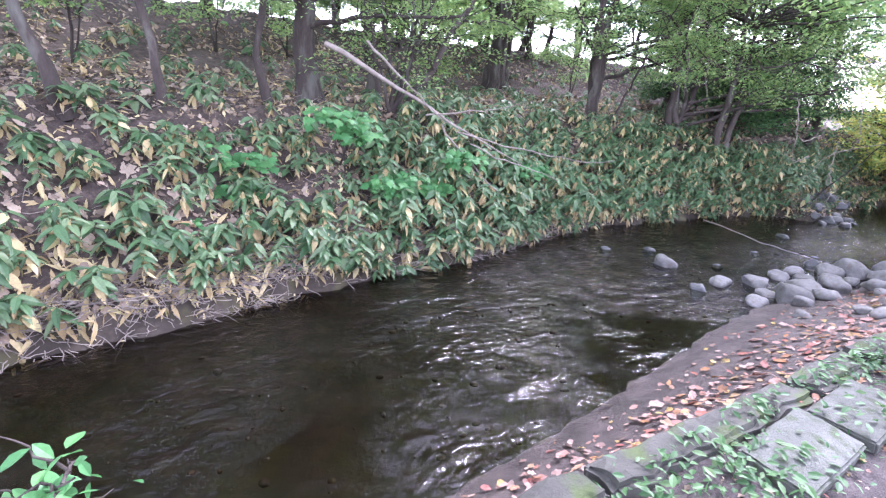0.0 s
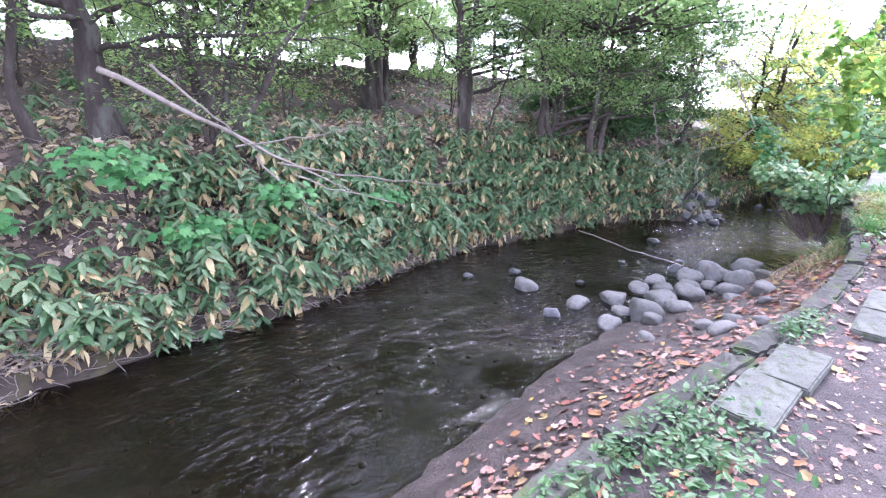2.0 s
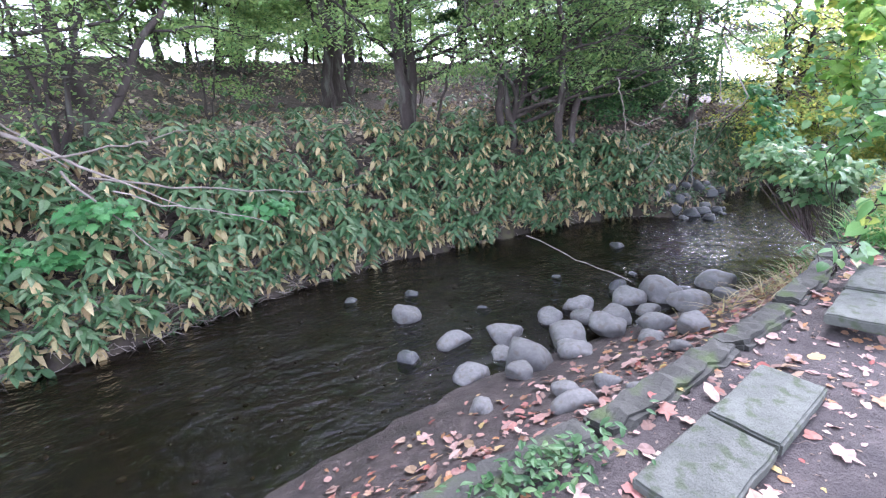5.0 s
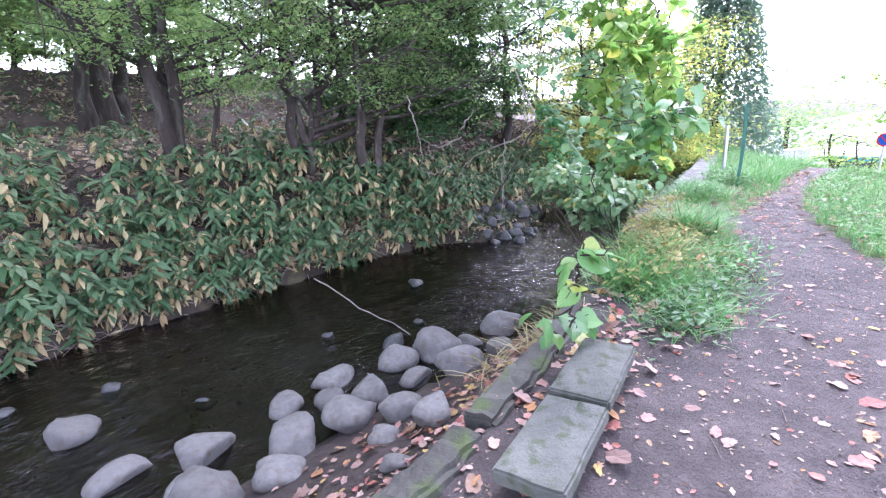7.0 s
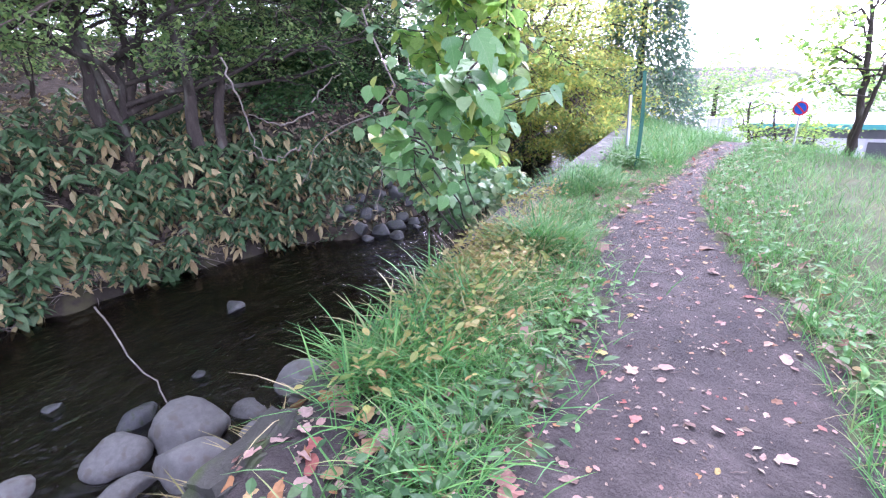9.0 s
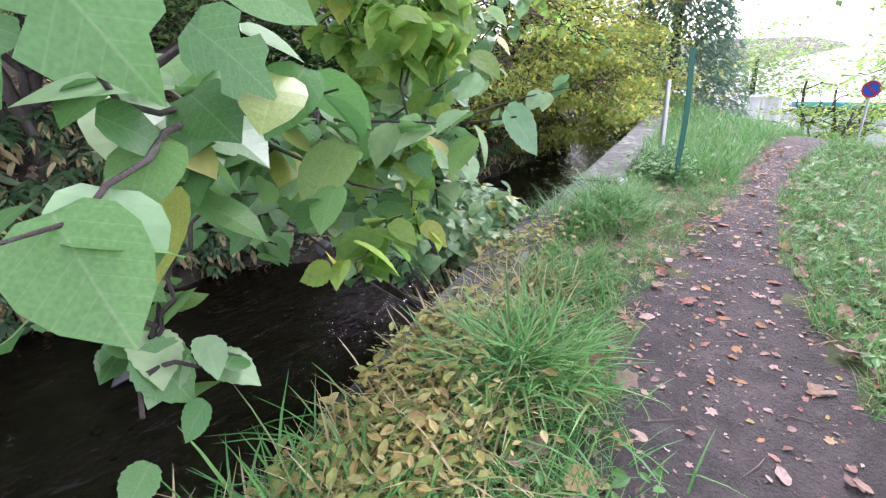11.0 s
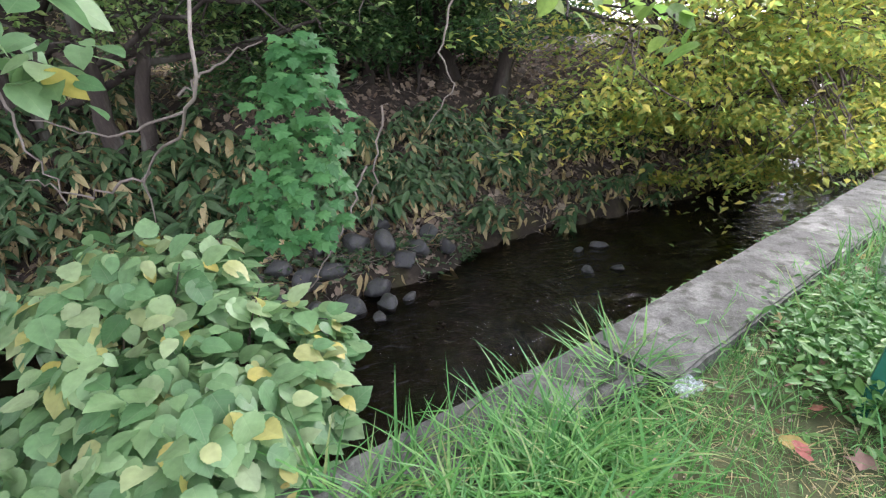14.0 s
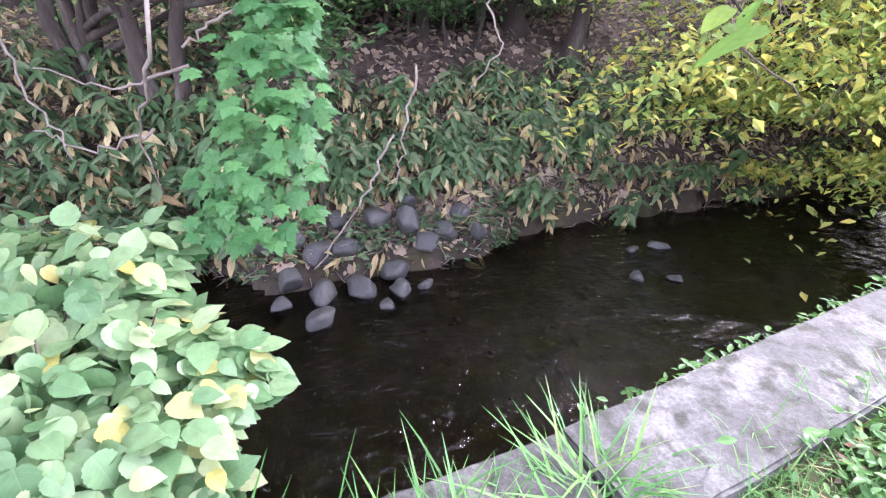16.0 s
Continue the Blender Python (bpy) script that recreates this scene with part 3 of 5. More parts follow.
# ---- trees ----
def tree(base, stems, label, mat=None, bark=None, leaf=.085, count=5500, limbs=9, reach=2.0, low=.44, shape=None, name="tree", top=0, up=.22, category="tree", cloud=.2, sides=9, crook=.05, boughs=()):
    """Crooked tapering stems, limbs that spread in layers, twigs, and leaves lying along them."""
    mat, bark, shape = mat or M_CROWN, bark or M_BARK, shape or DIAMOND
    bx, by = base
    bz = float(height(bx, by)) - .08
    t = thing(name, label, category, (0, 0, 0))
    ends, runs = [], []
    for dx, dy, h, r in stems:
        p = wander((bx + .6 * r * np.sign(dx), by, bz), (bx + dx, by + dy, bz + h), 18, crook * h / 5)
        rad = r * (1 - .72 * np.linspace(0, 1, 18)) * (1 + .45 * np.exp(-np.linspace(0, 1, 18) * 16)) * rng.uniform(.92, 1.08, 18)
        tubes("trunk", [(p, rad)], bark, t, sides)
        for i in range(limbs):
            q = low + (1 - low) * (i + random.random()) / limbs
            s = p[min(int(q * 17), 17)]
            a = random.uniform(0, 2 * math.pi)
            L = reach * random.uniform(.5, 1.25) * (1.2 - .45 * q)
            e = s + np.array([math.cos(a) * L, math.sin(a) * L, L * up * random.uniform(-.8, 1.6)])
            e[2] = max(e[2], float(height(e[0], e[1])) + .5)
            lp = wander(s, e, 9, .06, -.12 * L)
            runs.append((lp, np.linspace(r * .32 * (1 - .5 * q) + .006, .005, 9)))
            for j in range(5):
                s2 = lp[random.randrange(2, 9)]
                e2 = s2 + (e - s) * random.uniform(.2, .5) + rng.normal(0, .3, 3) * reach * np.array([.5, .5, .2])
                e2[2] = max(e2[2], float(height(e2[0], e2[1])) + .4)
                tp = wander(s2, e2, 5, .03)
                runs.append((tp, np.linspace(.007, .002, 5)))
                ends.append(tp)
            ends.append(lp[3:])
    for k_, dx, dy, dz, r in boughs:
        s = p[int(k_ * 17)]
        lp = wander(s, s + np.array([dx, dy, dz]), 10, .05, -.1)
        tubes("bough", [(lp, np.linspace(r, r * .35, 10))], bark, t, 8)
        for j in range(8):
            s2 = lp[random.randrange(3, 10)]
            tp = wander(s2, s2 + rng.normal(0, .5, 3) + np.array([dx, dy, 0]) * .12, 6, .03)
            runs.append((tp, np.linspace(.014, .003, 6)))
            ends.append(tp)
    tagged(tubes("branchwork", runs, bark, t, 5), kind="stuff")
    if count:
        E_ = np.concatenate(ends)
        P = E_[rng.integers(0, len(E_), count)] + rng.normal(0, cloud, (count, 3)) * np.array([1, 1, .4])
        az = rng.uniform(0, 2 * math.pi, count)
        A = np.stack([np.cos(az), np.sin(az), rng.normal(-.3, .3, count)], 1)
        N = np.stack([rng.normal(0, .4, count), rng.normal(0, .4, count), np.ones(count)], 1)
        tagged(leaves("crown", P, A, N, leaf * rng.uniform(.6, 1.3, count), shape, mat, t), kind="stuff")
    if top:
        # unseen upper clumps reaching over the water, added to shade bank and stream
        h = max(s_[2] for s_ in stems)
        C = np.array([bx, by - 1.2, bz + h + .4]) + rng.uniform(-1, 1, (top, 3)) * np.array([2.6, 3.6, 1.5])
        k = 260
        P = np.repeat(C, k, 0) + rng.normal(0, .42, (top * k, 3)) * np.array([1, 1, .5])
        az = rng.uniform(0, 2 * math.pi, top * k)
        A = np.stack([np.cos(az), np.sin(az), rng.normal(-.3, .3, top * k)], 1)
        N = np.stack([rng.normal(0, .4, top * k), rng.normal(0, .4, top * k), np.ones(top * k)], 1)
        tagged(leaves("upper_crown", P, A, N, .15 * rng.uniform(.7, 1.3, top * k), DIAMOND, mat, t), kind="stuff")
        tubes("upper_branchwork", [(wander((bx, by, bz + h * .8), c, 6, .05), np.linspace(.04, .008, 6)) for c in C], bark, t, 4)
    return t


G = "grey-barked riverside tree with green leaves on the bank"
tree((1.6, 9.0), [(-.75, .1, 5.4, .21)], "thick leaning grey trunk with a long level bough", limbs=12, reach=1.8, low=.4, top=26, boughs=((.28, 2.6, -1.4, .4, .05), (.34, -1.6, -1.6, -.2, .045), (.38, -3.6, -.4, .25, .1), (.42, 1.8, -.3, 1.3, .07), (.3, 1.2, -.9, .5, .05)))
tree((.75, 8.3), [(-.15, .4, 5, .07)], G, count=2500)
tree((-.82, 7.6), [(-.3, .2, 5, .06)], G, count=2500)
tree((-1.64, 7.1), [(-1.6, .6, 4.6, .08)], "leaning grey-barked tree on the bank", count=2500)
tree((2.85, 8.5), [(2.4, .5, 3.1, .08), (1.2, -.2, 3.4, .045), (-.3, .2, 3.2, .04), (.3, -.5, 2.6, .03), (-.7, -.2, 2.4, .03), (.7, .3, 2.8, .035)], "many-stemmed dark shrub with crossing twigs on the bank", count=2200, limbs=8, reach=1.1, low=.15, category="shrub", name="shrub")
tree((8.9, 15.0), [(-.5, .2, 6.6, .36), (1.3, .3, 6.2, .2), (-1.0, -.3, 4.6, .09)], "dark thick twin-trunked old tree on the bank", low=.5, reach=3, count=7000, top=14)
tree((9.05, 10.05), [(-.5, .1, 6, .13), (.65, .1, 5.8, .12), (.1, .8, 4.8, .09)], "grey forked tree on the bank", low=.46, top=16, boughs=((.28, 2.6, -1.6, 1.1, .06), (.33, -2.0, -1.4, 1.2, .055), (.4, 1.6, -2.2, .8, .05), (.36, 3.4, -1.0, .9, .045)))
tree((11.0, 9.15), [(-.25, .1, 5.6, .1), (.25, .3, 5.2, .09), (1.3, -.4, 4.6, .09), (.75, .1, 5, .07)], "clump of slender dark stems on the bank", reach=2.3, low=.36, top=14, count=5500, boughs=((.16, 3.2, -1.5, .9, .055), (.22, 2.4, -2.2, .8, .045), (.24, -2.2, -1.4, 1.4, .05), (.34, .8, -2.4, .9, .045), (.2, 4.2, -.9, 1.1, .05), (.28, 3.6, -2.0, .7, .04)))
tree((12.2, 8.4), [(-.5, -.2, 4.2, .12), (.5, .2, 4.6, .1)], "dark crooked twin trunk under the canopy", M_CROWN, limbs=9, reach=1.8, low=.4, count=3500, top=20)
tree((15.23, 9.4), [(.1, .1, 5.5, .08)], "slim straight trunk under the canopy", M_SHADECROWN, top=30)
tree((17.0, 9.8), [(-.15, .1, 5.8, .17), (.8, -.6, 4.5, .05)], "dark straight tree on the bank", M_SHADECROWN, reach=2.4, low=.25, top=26)
tree((17.35, 9.0), [(.1, .2, 5.8, .13)], "grey straight tree on the bank", M_SHADECROWN, reach=2.2, top=22)
for i in range(28):
    x = -8 + i * 1.35 + random.uniform(-.4, .4)
    y = float(far_y(x)) + (random.uniform(11.5, 15) if i % 4 else random.uniform(4, 7))
    r = random.uniform(.07, .18)
    # further along, crowns take the leaf colour that has shade painted in
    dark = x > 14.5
    tree((x, y), [(random.uniform(-.5, .5), random.uniform(-.3, .3), random.uniform(4.5, 6.5), r)] + ([(random.uniform(-1, 1), .3, 4.6, r * .6)] if i % 3 == 0 else []),
         "tree with green leaves on top of the bank", M_SHADECROWN if dark else M_CROWN, limbs=10, reach=2.5, low=.16 if dark else (.3 if i % 4 else .45), count=8500, leaf=.14, top=(14 if i % 2 == 0 and x < 10 else 16 if x > 19 else 10 if i % 3 == 0 and x < 16 else 0))
for i in range(8):
    x = 3.5 + i * 1.5 + random.uniform(-.4, .4)
    tree((x, float(far_y(x)) + random.uniform(14.5, 18)), [(random.uniform(-.5, .5), 0, random.uniform(4, 5.5), .09), (random.uniform(-.9, .9), .3, 4, .06)], "bushy tree behind the ridge of the bank", limbs=11, reach=2.4, low=.14, count=9000, leaf=.17, crook=.07)
for i in range(20):
    x = 13.6 + i * .25
    y = float(far_y(x)) + random.uniform(2.2, 5.5)
    tree((x, y), [(random.uniform(-.4, .4), random.uniform(-.3, .1), random.uniform(1.4, 2.6), .025)], "leafy understorey sapling with shade-darkened leaves on the bank", M_SHADECROWN, limbs=8, reach=1.2, low=.1, count=2400, leaf=.11, name="sapling", category="sapling")
# yellowing tree that leans over the water further on
tree((20.5, 8.2), [(-.9, -1.2, 4.4, .13), (.8, -1.8, 4.6, .12), (-1.8, -.8, 3.9, .1), (.2, -.2, 5.4, .12)], "yellowing tree leaning over the stream", M_YCROWN, count=16000, limbs=14, reach=2.4, low=.12, leaf=.11, up=.05, cloud=.3)
tree((24.5, 9.3), [(-.9, -2.2, 4.4, .13), (.8, -1.8, 5.6, .12), (0, -.5, 6.4, .12)], "yellow-leaved tree leaning over the stream", M_YCROWN, count=14000, limbs=13, reach=2.6, low=.12, leaf=.13, up=.05, cloud=.35)
tree((14.3, 10.5), [(-.3, -2.6, 4.2, .1), (.9, -2.9, 4.4, .1)], "green tree reaching over the stream", M_CROWN, top=14, count=5000, limbs=11, reach=2.2, low=.35, leaf=.09, up=.1)


for i in range(9):
    x = -7 + i * 2.3 + random.uniform(-.5, .5)
    tree((x, float(far_y(x)) + random.uniform(5, 12)), [(random.uniform(-.6, .6), random.uniform(-.5, .2), random.uniform(2.2, 3.4), .03), (random.uniform(-.8, .8), -.3, 2.2, .02)], "leafy green understorey bush on the bank", limbs=7, reach=1.5, low=.35, count=3200, leaf=.1, name="sapling", category="sapling")
for i in range(3):
    x = 9.5 + i * 2.6
    tree((x, float(far_y(x)) + random.uniform(2.0, 3.4)), [(random.uniform(-.4, .6), random.uniform(-1.2, -.5), random.uniform(2.6, 3.4), .035)], "slender green tree bending over the bank", limbs=8, reach=1.7, low=.45, count=2600, leaf=.09, name="sapling", category="sapling", up=.1)


# ---- plants of the far bank ----
def sasa(n, x0, x1, d0, d1, seed, tall=(.22, .55)):
    r = np.random.default_rng(seed)
    x = r.uniform(x0, x1, n)
    d = d0 + (d1 - d0) * r.beta(1.1, 1.5, n)
    keep = (wobble(x, d * 2, 1.5, 1.3) > -.3) & (wobble(x, d * 1.5, .7, 2.3) > -.45) & (r.uniform(0, 1, n) < .35 + .65 * np.clip(d / .9, 0, 1))
    x, d = x[keep], d[keep]
    y = far_y(x) + d
    n = len(x)
    h = r.uniform(*tall, n)
    B = on_ground(x, y)
    lean = np.stack([r.normal(0, .12, n), -.28 + r.normal(0, .12, n), np.zeros(n)], 1)
    T = B + lean * h[:, None] * 1.3 + np.array([0, 0, 1]) * h[:, None]
    return B, T, r


def bank_plants(name, label, n, x0, x1, d0, d1, seed, dry=.3, tall=(.22, .55), size=.2):
    B, T, r = sasa(n, x0, x1, d0, d1, seed, tall)
    t = thing(name, label, "bamboo grass", kind="stuff")
    m = len(T)
    csz = r.uniform(.65, 1.2, m)
    tagged(tubes("stalks", [((b, (b + q) / 2 + (0, .01, .02), q), (.004, .004, .003)) for b, q in zip(B, T)], M_TWIG, t, 3), kind="stuff")
    turn0 = r.uniform(0, 2 * math.pi, m)
    tip = np.stack([r.normal(0, .22, m), r.normal(-.3, .22, m), np.ones(m)], 1)
    for nm, mat, per in (("green_leaves", M_SASA, 8), ("dry_leaves", M_DRY, 3)):
        rep = np.repeat(np.arange(m), per)
        slot = np.tile(np.arange(per), m)
        if nm == "dry_leaves":
            q = np.repeat(r.uniform(0, 1, m) < dry * 1.6, per)
            rep, slot = rep[q], slot[q]
        k = len(rep)
        if nm == "green_leaves":
            # two fans of leaves, one above the other, round each stalk's end
            az = turn0[rep] + slot * 2.4 + r.normal(0, .25, k)
            A = np.stack([np.cos(az), np.sin(az), r.normal(-.3, .2, k)], 1)
            N = tip[rep] + r.normal(0, .15, (k, 3))
            P = T[rep] - np.array([0, 0, 1]) * (.07 * (slot % 2) + r.uniform(0, .03, k))[:, None]
        else:
            az = r.uniform(0, 2 * math.pi, k)
            A = np.stack([np.cos(az), np.sin(az) - .25, r.normal(-1.5, .7, k)], 1)
            N = np.stack([r.normal(0, .4, k), r.normal(-.5, .4, k), np.ones(k)], 1)
            P = T[rep] - np.array([0, 0, 1]) * r.uniform(.02, .22, k)[:, None]
        leaves(nm, P, A, N, size * csz[rep] * r.uniform(.7, 1.2, k), LANCE, mat, t, r.uniform(1.05, 1.75, k))
    return t


bank_plants("bamboo_grass", "dense broad-leaved bamboo grass with dry tan leaves on the bank", 2150, 2, 13, -.05, 2.6, 11, .55, (.2, .6), .21)
bank_plants("bamboo_grass", "patchy bamboo grass over leaf litter on the bank", 1000, -5, 2.4, .1, 2.6, 17, .5, (.18, .42), .18)
bank_plants("bamboo_grass", "dark bamboo grass with withered hanging leaves on the bank", 1700, 12.6, 25, .75, 1.9, 12, .75, (.2, .45), .18)
bank_plants("bamboo_grass", "bamboo grass with dry leaves hanging over the water", 1300, 1, 13, -.06, .4, 14, .6, (.12, .34), .18)
bank_plants("bamboo_grass", "bamboo grass with dry leaves hanging over the water", 420, 16, 24, -.08, .4, 15, .9, (.2, .4), .18)
bank_plants("bamboo_grass", "dark bamboo grass behind the stone heap", 360, 12.7, 17.5, .6, 1.1, 16, .8, (.2, .42), .18)
bank_plants("bamboo_grass", "thin low bamboo grass high on the bank", 800, -6, 14, 2.6, 13, 13, .25, (.15, .35))


def litter(name, label, x, y, size, mat, seed, shape=None, tilt=.35, lift=.012, cat="fallen leaves"):
    r = np.random.default_rng(seed)
    n = len(x)
    az = r.uniform(0, 2 * math.pi, n)
    e = .05
    gxn = (height(x + e, y) - height(x - e, y)) / (2 * e)
    gyn = (height(x, y + e) - height(x, y - e)) / (2 * e)
    N = np.stack([-np.clip(gxn, -1.5, 1.5) + r.normal(0, tilt, n), -np.clip(gyn, -1.5, 1.5) + r.normal(0, tilt, n), np.ones(n)], 1)
    A = np.cross(unit(N), np.stack([np.cos(az), np.sin(az), 0 * az], 1))
    P = on_ground(x, y, lift) + r.uniform(0, .5 * lift, n)[:, None] * np.array([0, 0, 1])
    S = size * np.clip(r.gamma(7, .14, n), .4, 1.9)
    kinds = [shape] if shape else WITHERED
    pick = r.integers(0, len(kinds), n)
    for i, sh in enumerate(kinds):
        q = pick == i
        tagged(leaves(name, P[q], A[q], N[q], S[q], sh, mat), label, cat, kind="stuff")


r1 = np.random.default_rng(21)
x = r1.uniform(-8, 22, 34000)
litter("leaf_litter", "brown fallen leaves over the whole bank", x, far_y(x) + .1 + 14 * r1.beta(1, 1.6, 34000), .085, M_LITLEAF, 22, tilt=.5)
x = r1.uniform(-7, 14, 13000)
litter("leaf_litter", "pale tan leaves scattered on the upper bank", x, far_y(x) + .4 + 11 * r1.beta(1, 1.4, 13000), .12, M_DRY, 20, LANCE, tilt=.6)
x = np.where(r1.uniform(0, 1, 6500) < .8, r1.uniform(-4, 12.8, 6500), r1.uniform(12.8, 24, 6500))
litter("leaf_litter", "tan dry leaves at the foot of the bank", x, far_y(x) - .02 + 1.1 * r1.beta(1, 1.8, 6500), .15, M_DRY, 23, LANCE, tilt=.9)
# roots, stalks and twigs at the foot of the bank
runs = []
for i in range(4200):
    x = random.uniform(-4, 22) if i % 3 else random.uniform(-3, 10)
    y = float(far_y(x)) + (random.uniform(-.06, .5) if i % 5 < 3 else random.uniform(.4, 4.5))
    a = np.array([x, y, float(height(x, y)) + random.uniform(0, .12)])
    b = a + np.array([random.uniform(-.25, .25), random.uniform(-.22, .05), random.uniform(-.16, .14)])
    runs.append((wander(a, b, 4, .012), (.005, .005, .004, .002)))
for i in range(1500):
    x = random.uniform(-3.5, 6.5)
    y = float(far_y(x)) + random.uniform(-.08, .4)
    a = np.array([x, y, float(height(x, y)) + random.uniform(.0, .1)])
    b = a + np.array([random.uniform(-.3, .3), random.uniform(-.2, .08), random.uniform(-.1, .08)])
    runs.append((wander(a, b, 4, .015), (.006, .006, .004, .002)))
tagged(tubes("dead_stalks", runs, M_DEADWOOD, None, 3), "tangle of pale dead stalks and roots at the water", "stalks", kind="stuff")
# leaves on the near side
x = r1.uniform(-1, 19, 1500)
y = np.interp(x, *PATH_R) + (np.interp(x, *PATH_L) - np.interp(x, *PATH_R)) * r1.uniform(-.1, 1.15, 1500)
keep = r1.uniform(0, 1, 1500) < np.where(x < 10, .5, .27)
litter("fallen_leaves", "pale brown and red fallen leaves on the dirt path", x[keep], y[keep], .056, M_FALLEN, 24, tilt=.1, lift=.002)
x = r1.uniform(-1, 18, 2600)
y = np.interp(x, *PATH_R) + (np.interp(x, *PATH_L) - np.interp(x, *PATH_R)) * r1.uniform(-.1, 1.15, 2600)
litter("leaf_scraps", "small torn bits of dry leaf on the path", x, y, .026, M_FALLEN, 19, tilt=.2, lift=.002, cat="leaf scraps")
x = r1.uniform(0, 11.5, 5400)
k = r1.beta(.75, 2.2, 5400)
y = wall_y(x) + .04 + (near_y(x) - wall_y(x)) * k * .9
litter("fallen_leaves", "heaped orange, red and brown leaves on the silt shore", x, y, .056, M_FALLEN, 25, tilt=.3)
x = r1.uniform(10, 18, 420)
y = np.interp(x, *PATH_L) + (wall_y(x) - np.interp(x, *PATH_L)) * r1.uniform(-.1, .9, 420)
litter("fallen_leaves", "brown and orange leaves caught in the grass", x, y, .06, M_FALLEN, 26, tilt=.4, lift=.02)
x = r1.uniform(11, 19, 260)
litter("fallen_leaves", "brown leaves in the grass beside the path", x, np.interp(x, *PATH_R) - .9 * r1.beta(1, 2, 260), .065, M_FALLEN, 27, tilt=.4, lift=.02)


# ---- grass ----
def grass(name, label, x, y, tall, mat, seed, per=1, spread=.0, lean=.45, category="grass"):
    r = np.random.default_rng(seed)
    x, y = np.repeat(x, per), np.repeat(y, per)
    n = len(x)
    x, y = x + r.normal(0, spread, n), y + r.normal(0, spread, n)
    az = r.uniform(0, 2 * math.pi, n)
    ln = np.abs(r.normal(lean, .25, n))
    A = np.stack([np.cos(az) * ln, np.sin(az) * ln, np.ones(n)], 1)
    N = np.stack([-np.cos(az), -np.sin(az), ln], 1)
    return tagged(leaves(name, on_ground(x, y, -.01), A, -N * -1, tall * r.uniform(.5, 1.3, n), BLADE, mat, None, r.uniform(.7, 1.5, n)), label, category, kind="stuff")


r2 = np.random.default_rng(31)
x = r2.uniform(-4, 11.5, 9000)
y = np.interp(x, *PATH_R) - .05 - 3.5 * r2.uniform(0, 1, 9000)
keep = wobble(x, y, 1.0, 3.5) > -.4
grass("grass", "green meadow grass behind the path", x[keep], y[keep], .14, M_GRASS, 38)
x = r2.uniform(9.6, 26, 15000)
f = r2.uniform(0, 1, 15000)
y = np.interp(x, *PATH_L) + .05 + (wall_y(x) - .3 - np.interp(x, *PATH_L)) * f
keep = (wobble(x, y, .9, .5) > -.5) & ~((x > 13.1) & (x < 15.2) & (y < 2.45))
grass("grass", "green verge grass between path and wall", x[keep], y[keep], .17, M_GRASS, 32)
x = r2.uniform(11, 30, 26000)
y = np.interp(x, *PATH_R) - .02 - 7 * r2.beta(1, 2.0, 26000)
keep = wobble(x, y, 1.1, 2.5) > -.45
grass("grass", "green meadow grass beside the path", x[keep], y[keep], .16, M_GRASS, 33)
x = r2.uniform(15.8, 25, 9000)
y = np.interp(x, *PATH_L) + .1 + r2.uniform(0, 1, 9000) * (wall_y(x) - .4 - np.interp(x, *PATH_L))
keep = y < wall_y(x) - .4
grass("grass", "tall bright green grass behind the wall", x[keep], y[keep], .26, M_GRASS, 34)
x = r2.uniform(10.2, 12.6, 1500)
y = wall_y(x) - .1 - .6 * r2.uniform(0, 1, 1500)
grass("grass", "dry straw-coloured grass on the verge", x, y, .26, M_STRAW, 35, lean=.7)
for i, (tx, ty, h, n, s) in enumerate(((13.85, 2.6, .3, 400, .17), (14.2, 2.66, .29, 340, .14), (11.7, 1.95, .34, 420, .12), (14.75, 3.0, .3, 90, .06), (13.55, 2.8, .3, 120, .1), (12.6, 2.3, .25, 260, .13), (14.3, 2.72, .25, 300, .16), (9.9, 1.75, .3, 380, .16), (10.6, 1.9, .3, 300, .15))):
    n = int(n * 1.7)
    grass("grass_tuft", "arching bright green grass tuft on the verge", np.full(n, tx), np.full(n, ty), h, M_GRASS, 40 + i, 1, s, .7, "grass tuft")

x = r2.uniform(11.8, 16.5, 9000)
y = np.interp(x, *PATH_L) + .1 + 1.05 * r2.uniform(0, 1, 9000)
keep = (y < wall_y(x) - .25) & (wobble(x, y, .5, 1.5) > -.35)
grass("grass", "short trodden grass by the wall", x[keep], y[keep], .1, M_GRASS, 36)
x = r2.uniform(11.8, 16, 4200)
y = np.interp(x, *PATH_L) + .05 + 1.0 * r2.uniform(0, 1, 4200)
keep = (y < wall_y(x) - .3) & (wobble(x, y, .7, 4.5) > 0)
grass("grass", "withered straw among the grass", x[keep], y[keep], .1, M_STRAW, 37, lean=1.2)


def weeds(name, label, x, y, size, mat, seed, tall=.1, shape=None):
    """Low leafy weeds: many small leaves held over the ground."""
    r = np.random.default_rng(seed)
    n = len(x)
    P = on_ground(x, y) + np.array([0, 0, 1]) * (tall * r.uniform(.1, 1, n))[:, None]
    az = r.uniform(0, 2 * math.pi, n)
    A = np.stack([np.cos(az), np.sin(az), r.normal(.0, .35, n)], 1)
    N = np.stack([r.normal(0, .4, n), r.normal(0, .4, n), np.ones(n)], 1)
    return tagged(leaves(name, P, A, N, size * r.uniform(.5, 1.3, n), shape or OVAL, mat), label, "weeds", kind="stuff")


def patch(cx_, cy_, sx, sy, n, seed):
    r = np.random.default_rng(seed)
    return cx_ + r.normal(0, sx, n), cy_ + r.normal(0, sy, n)


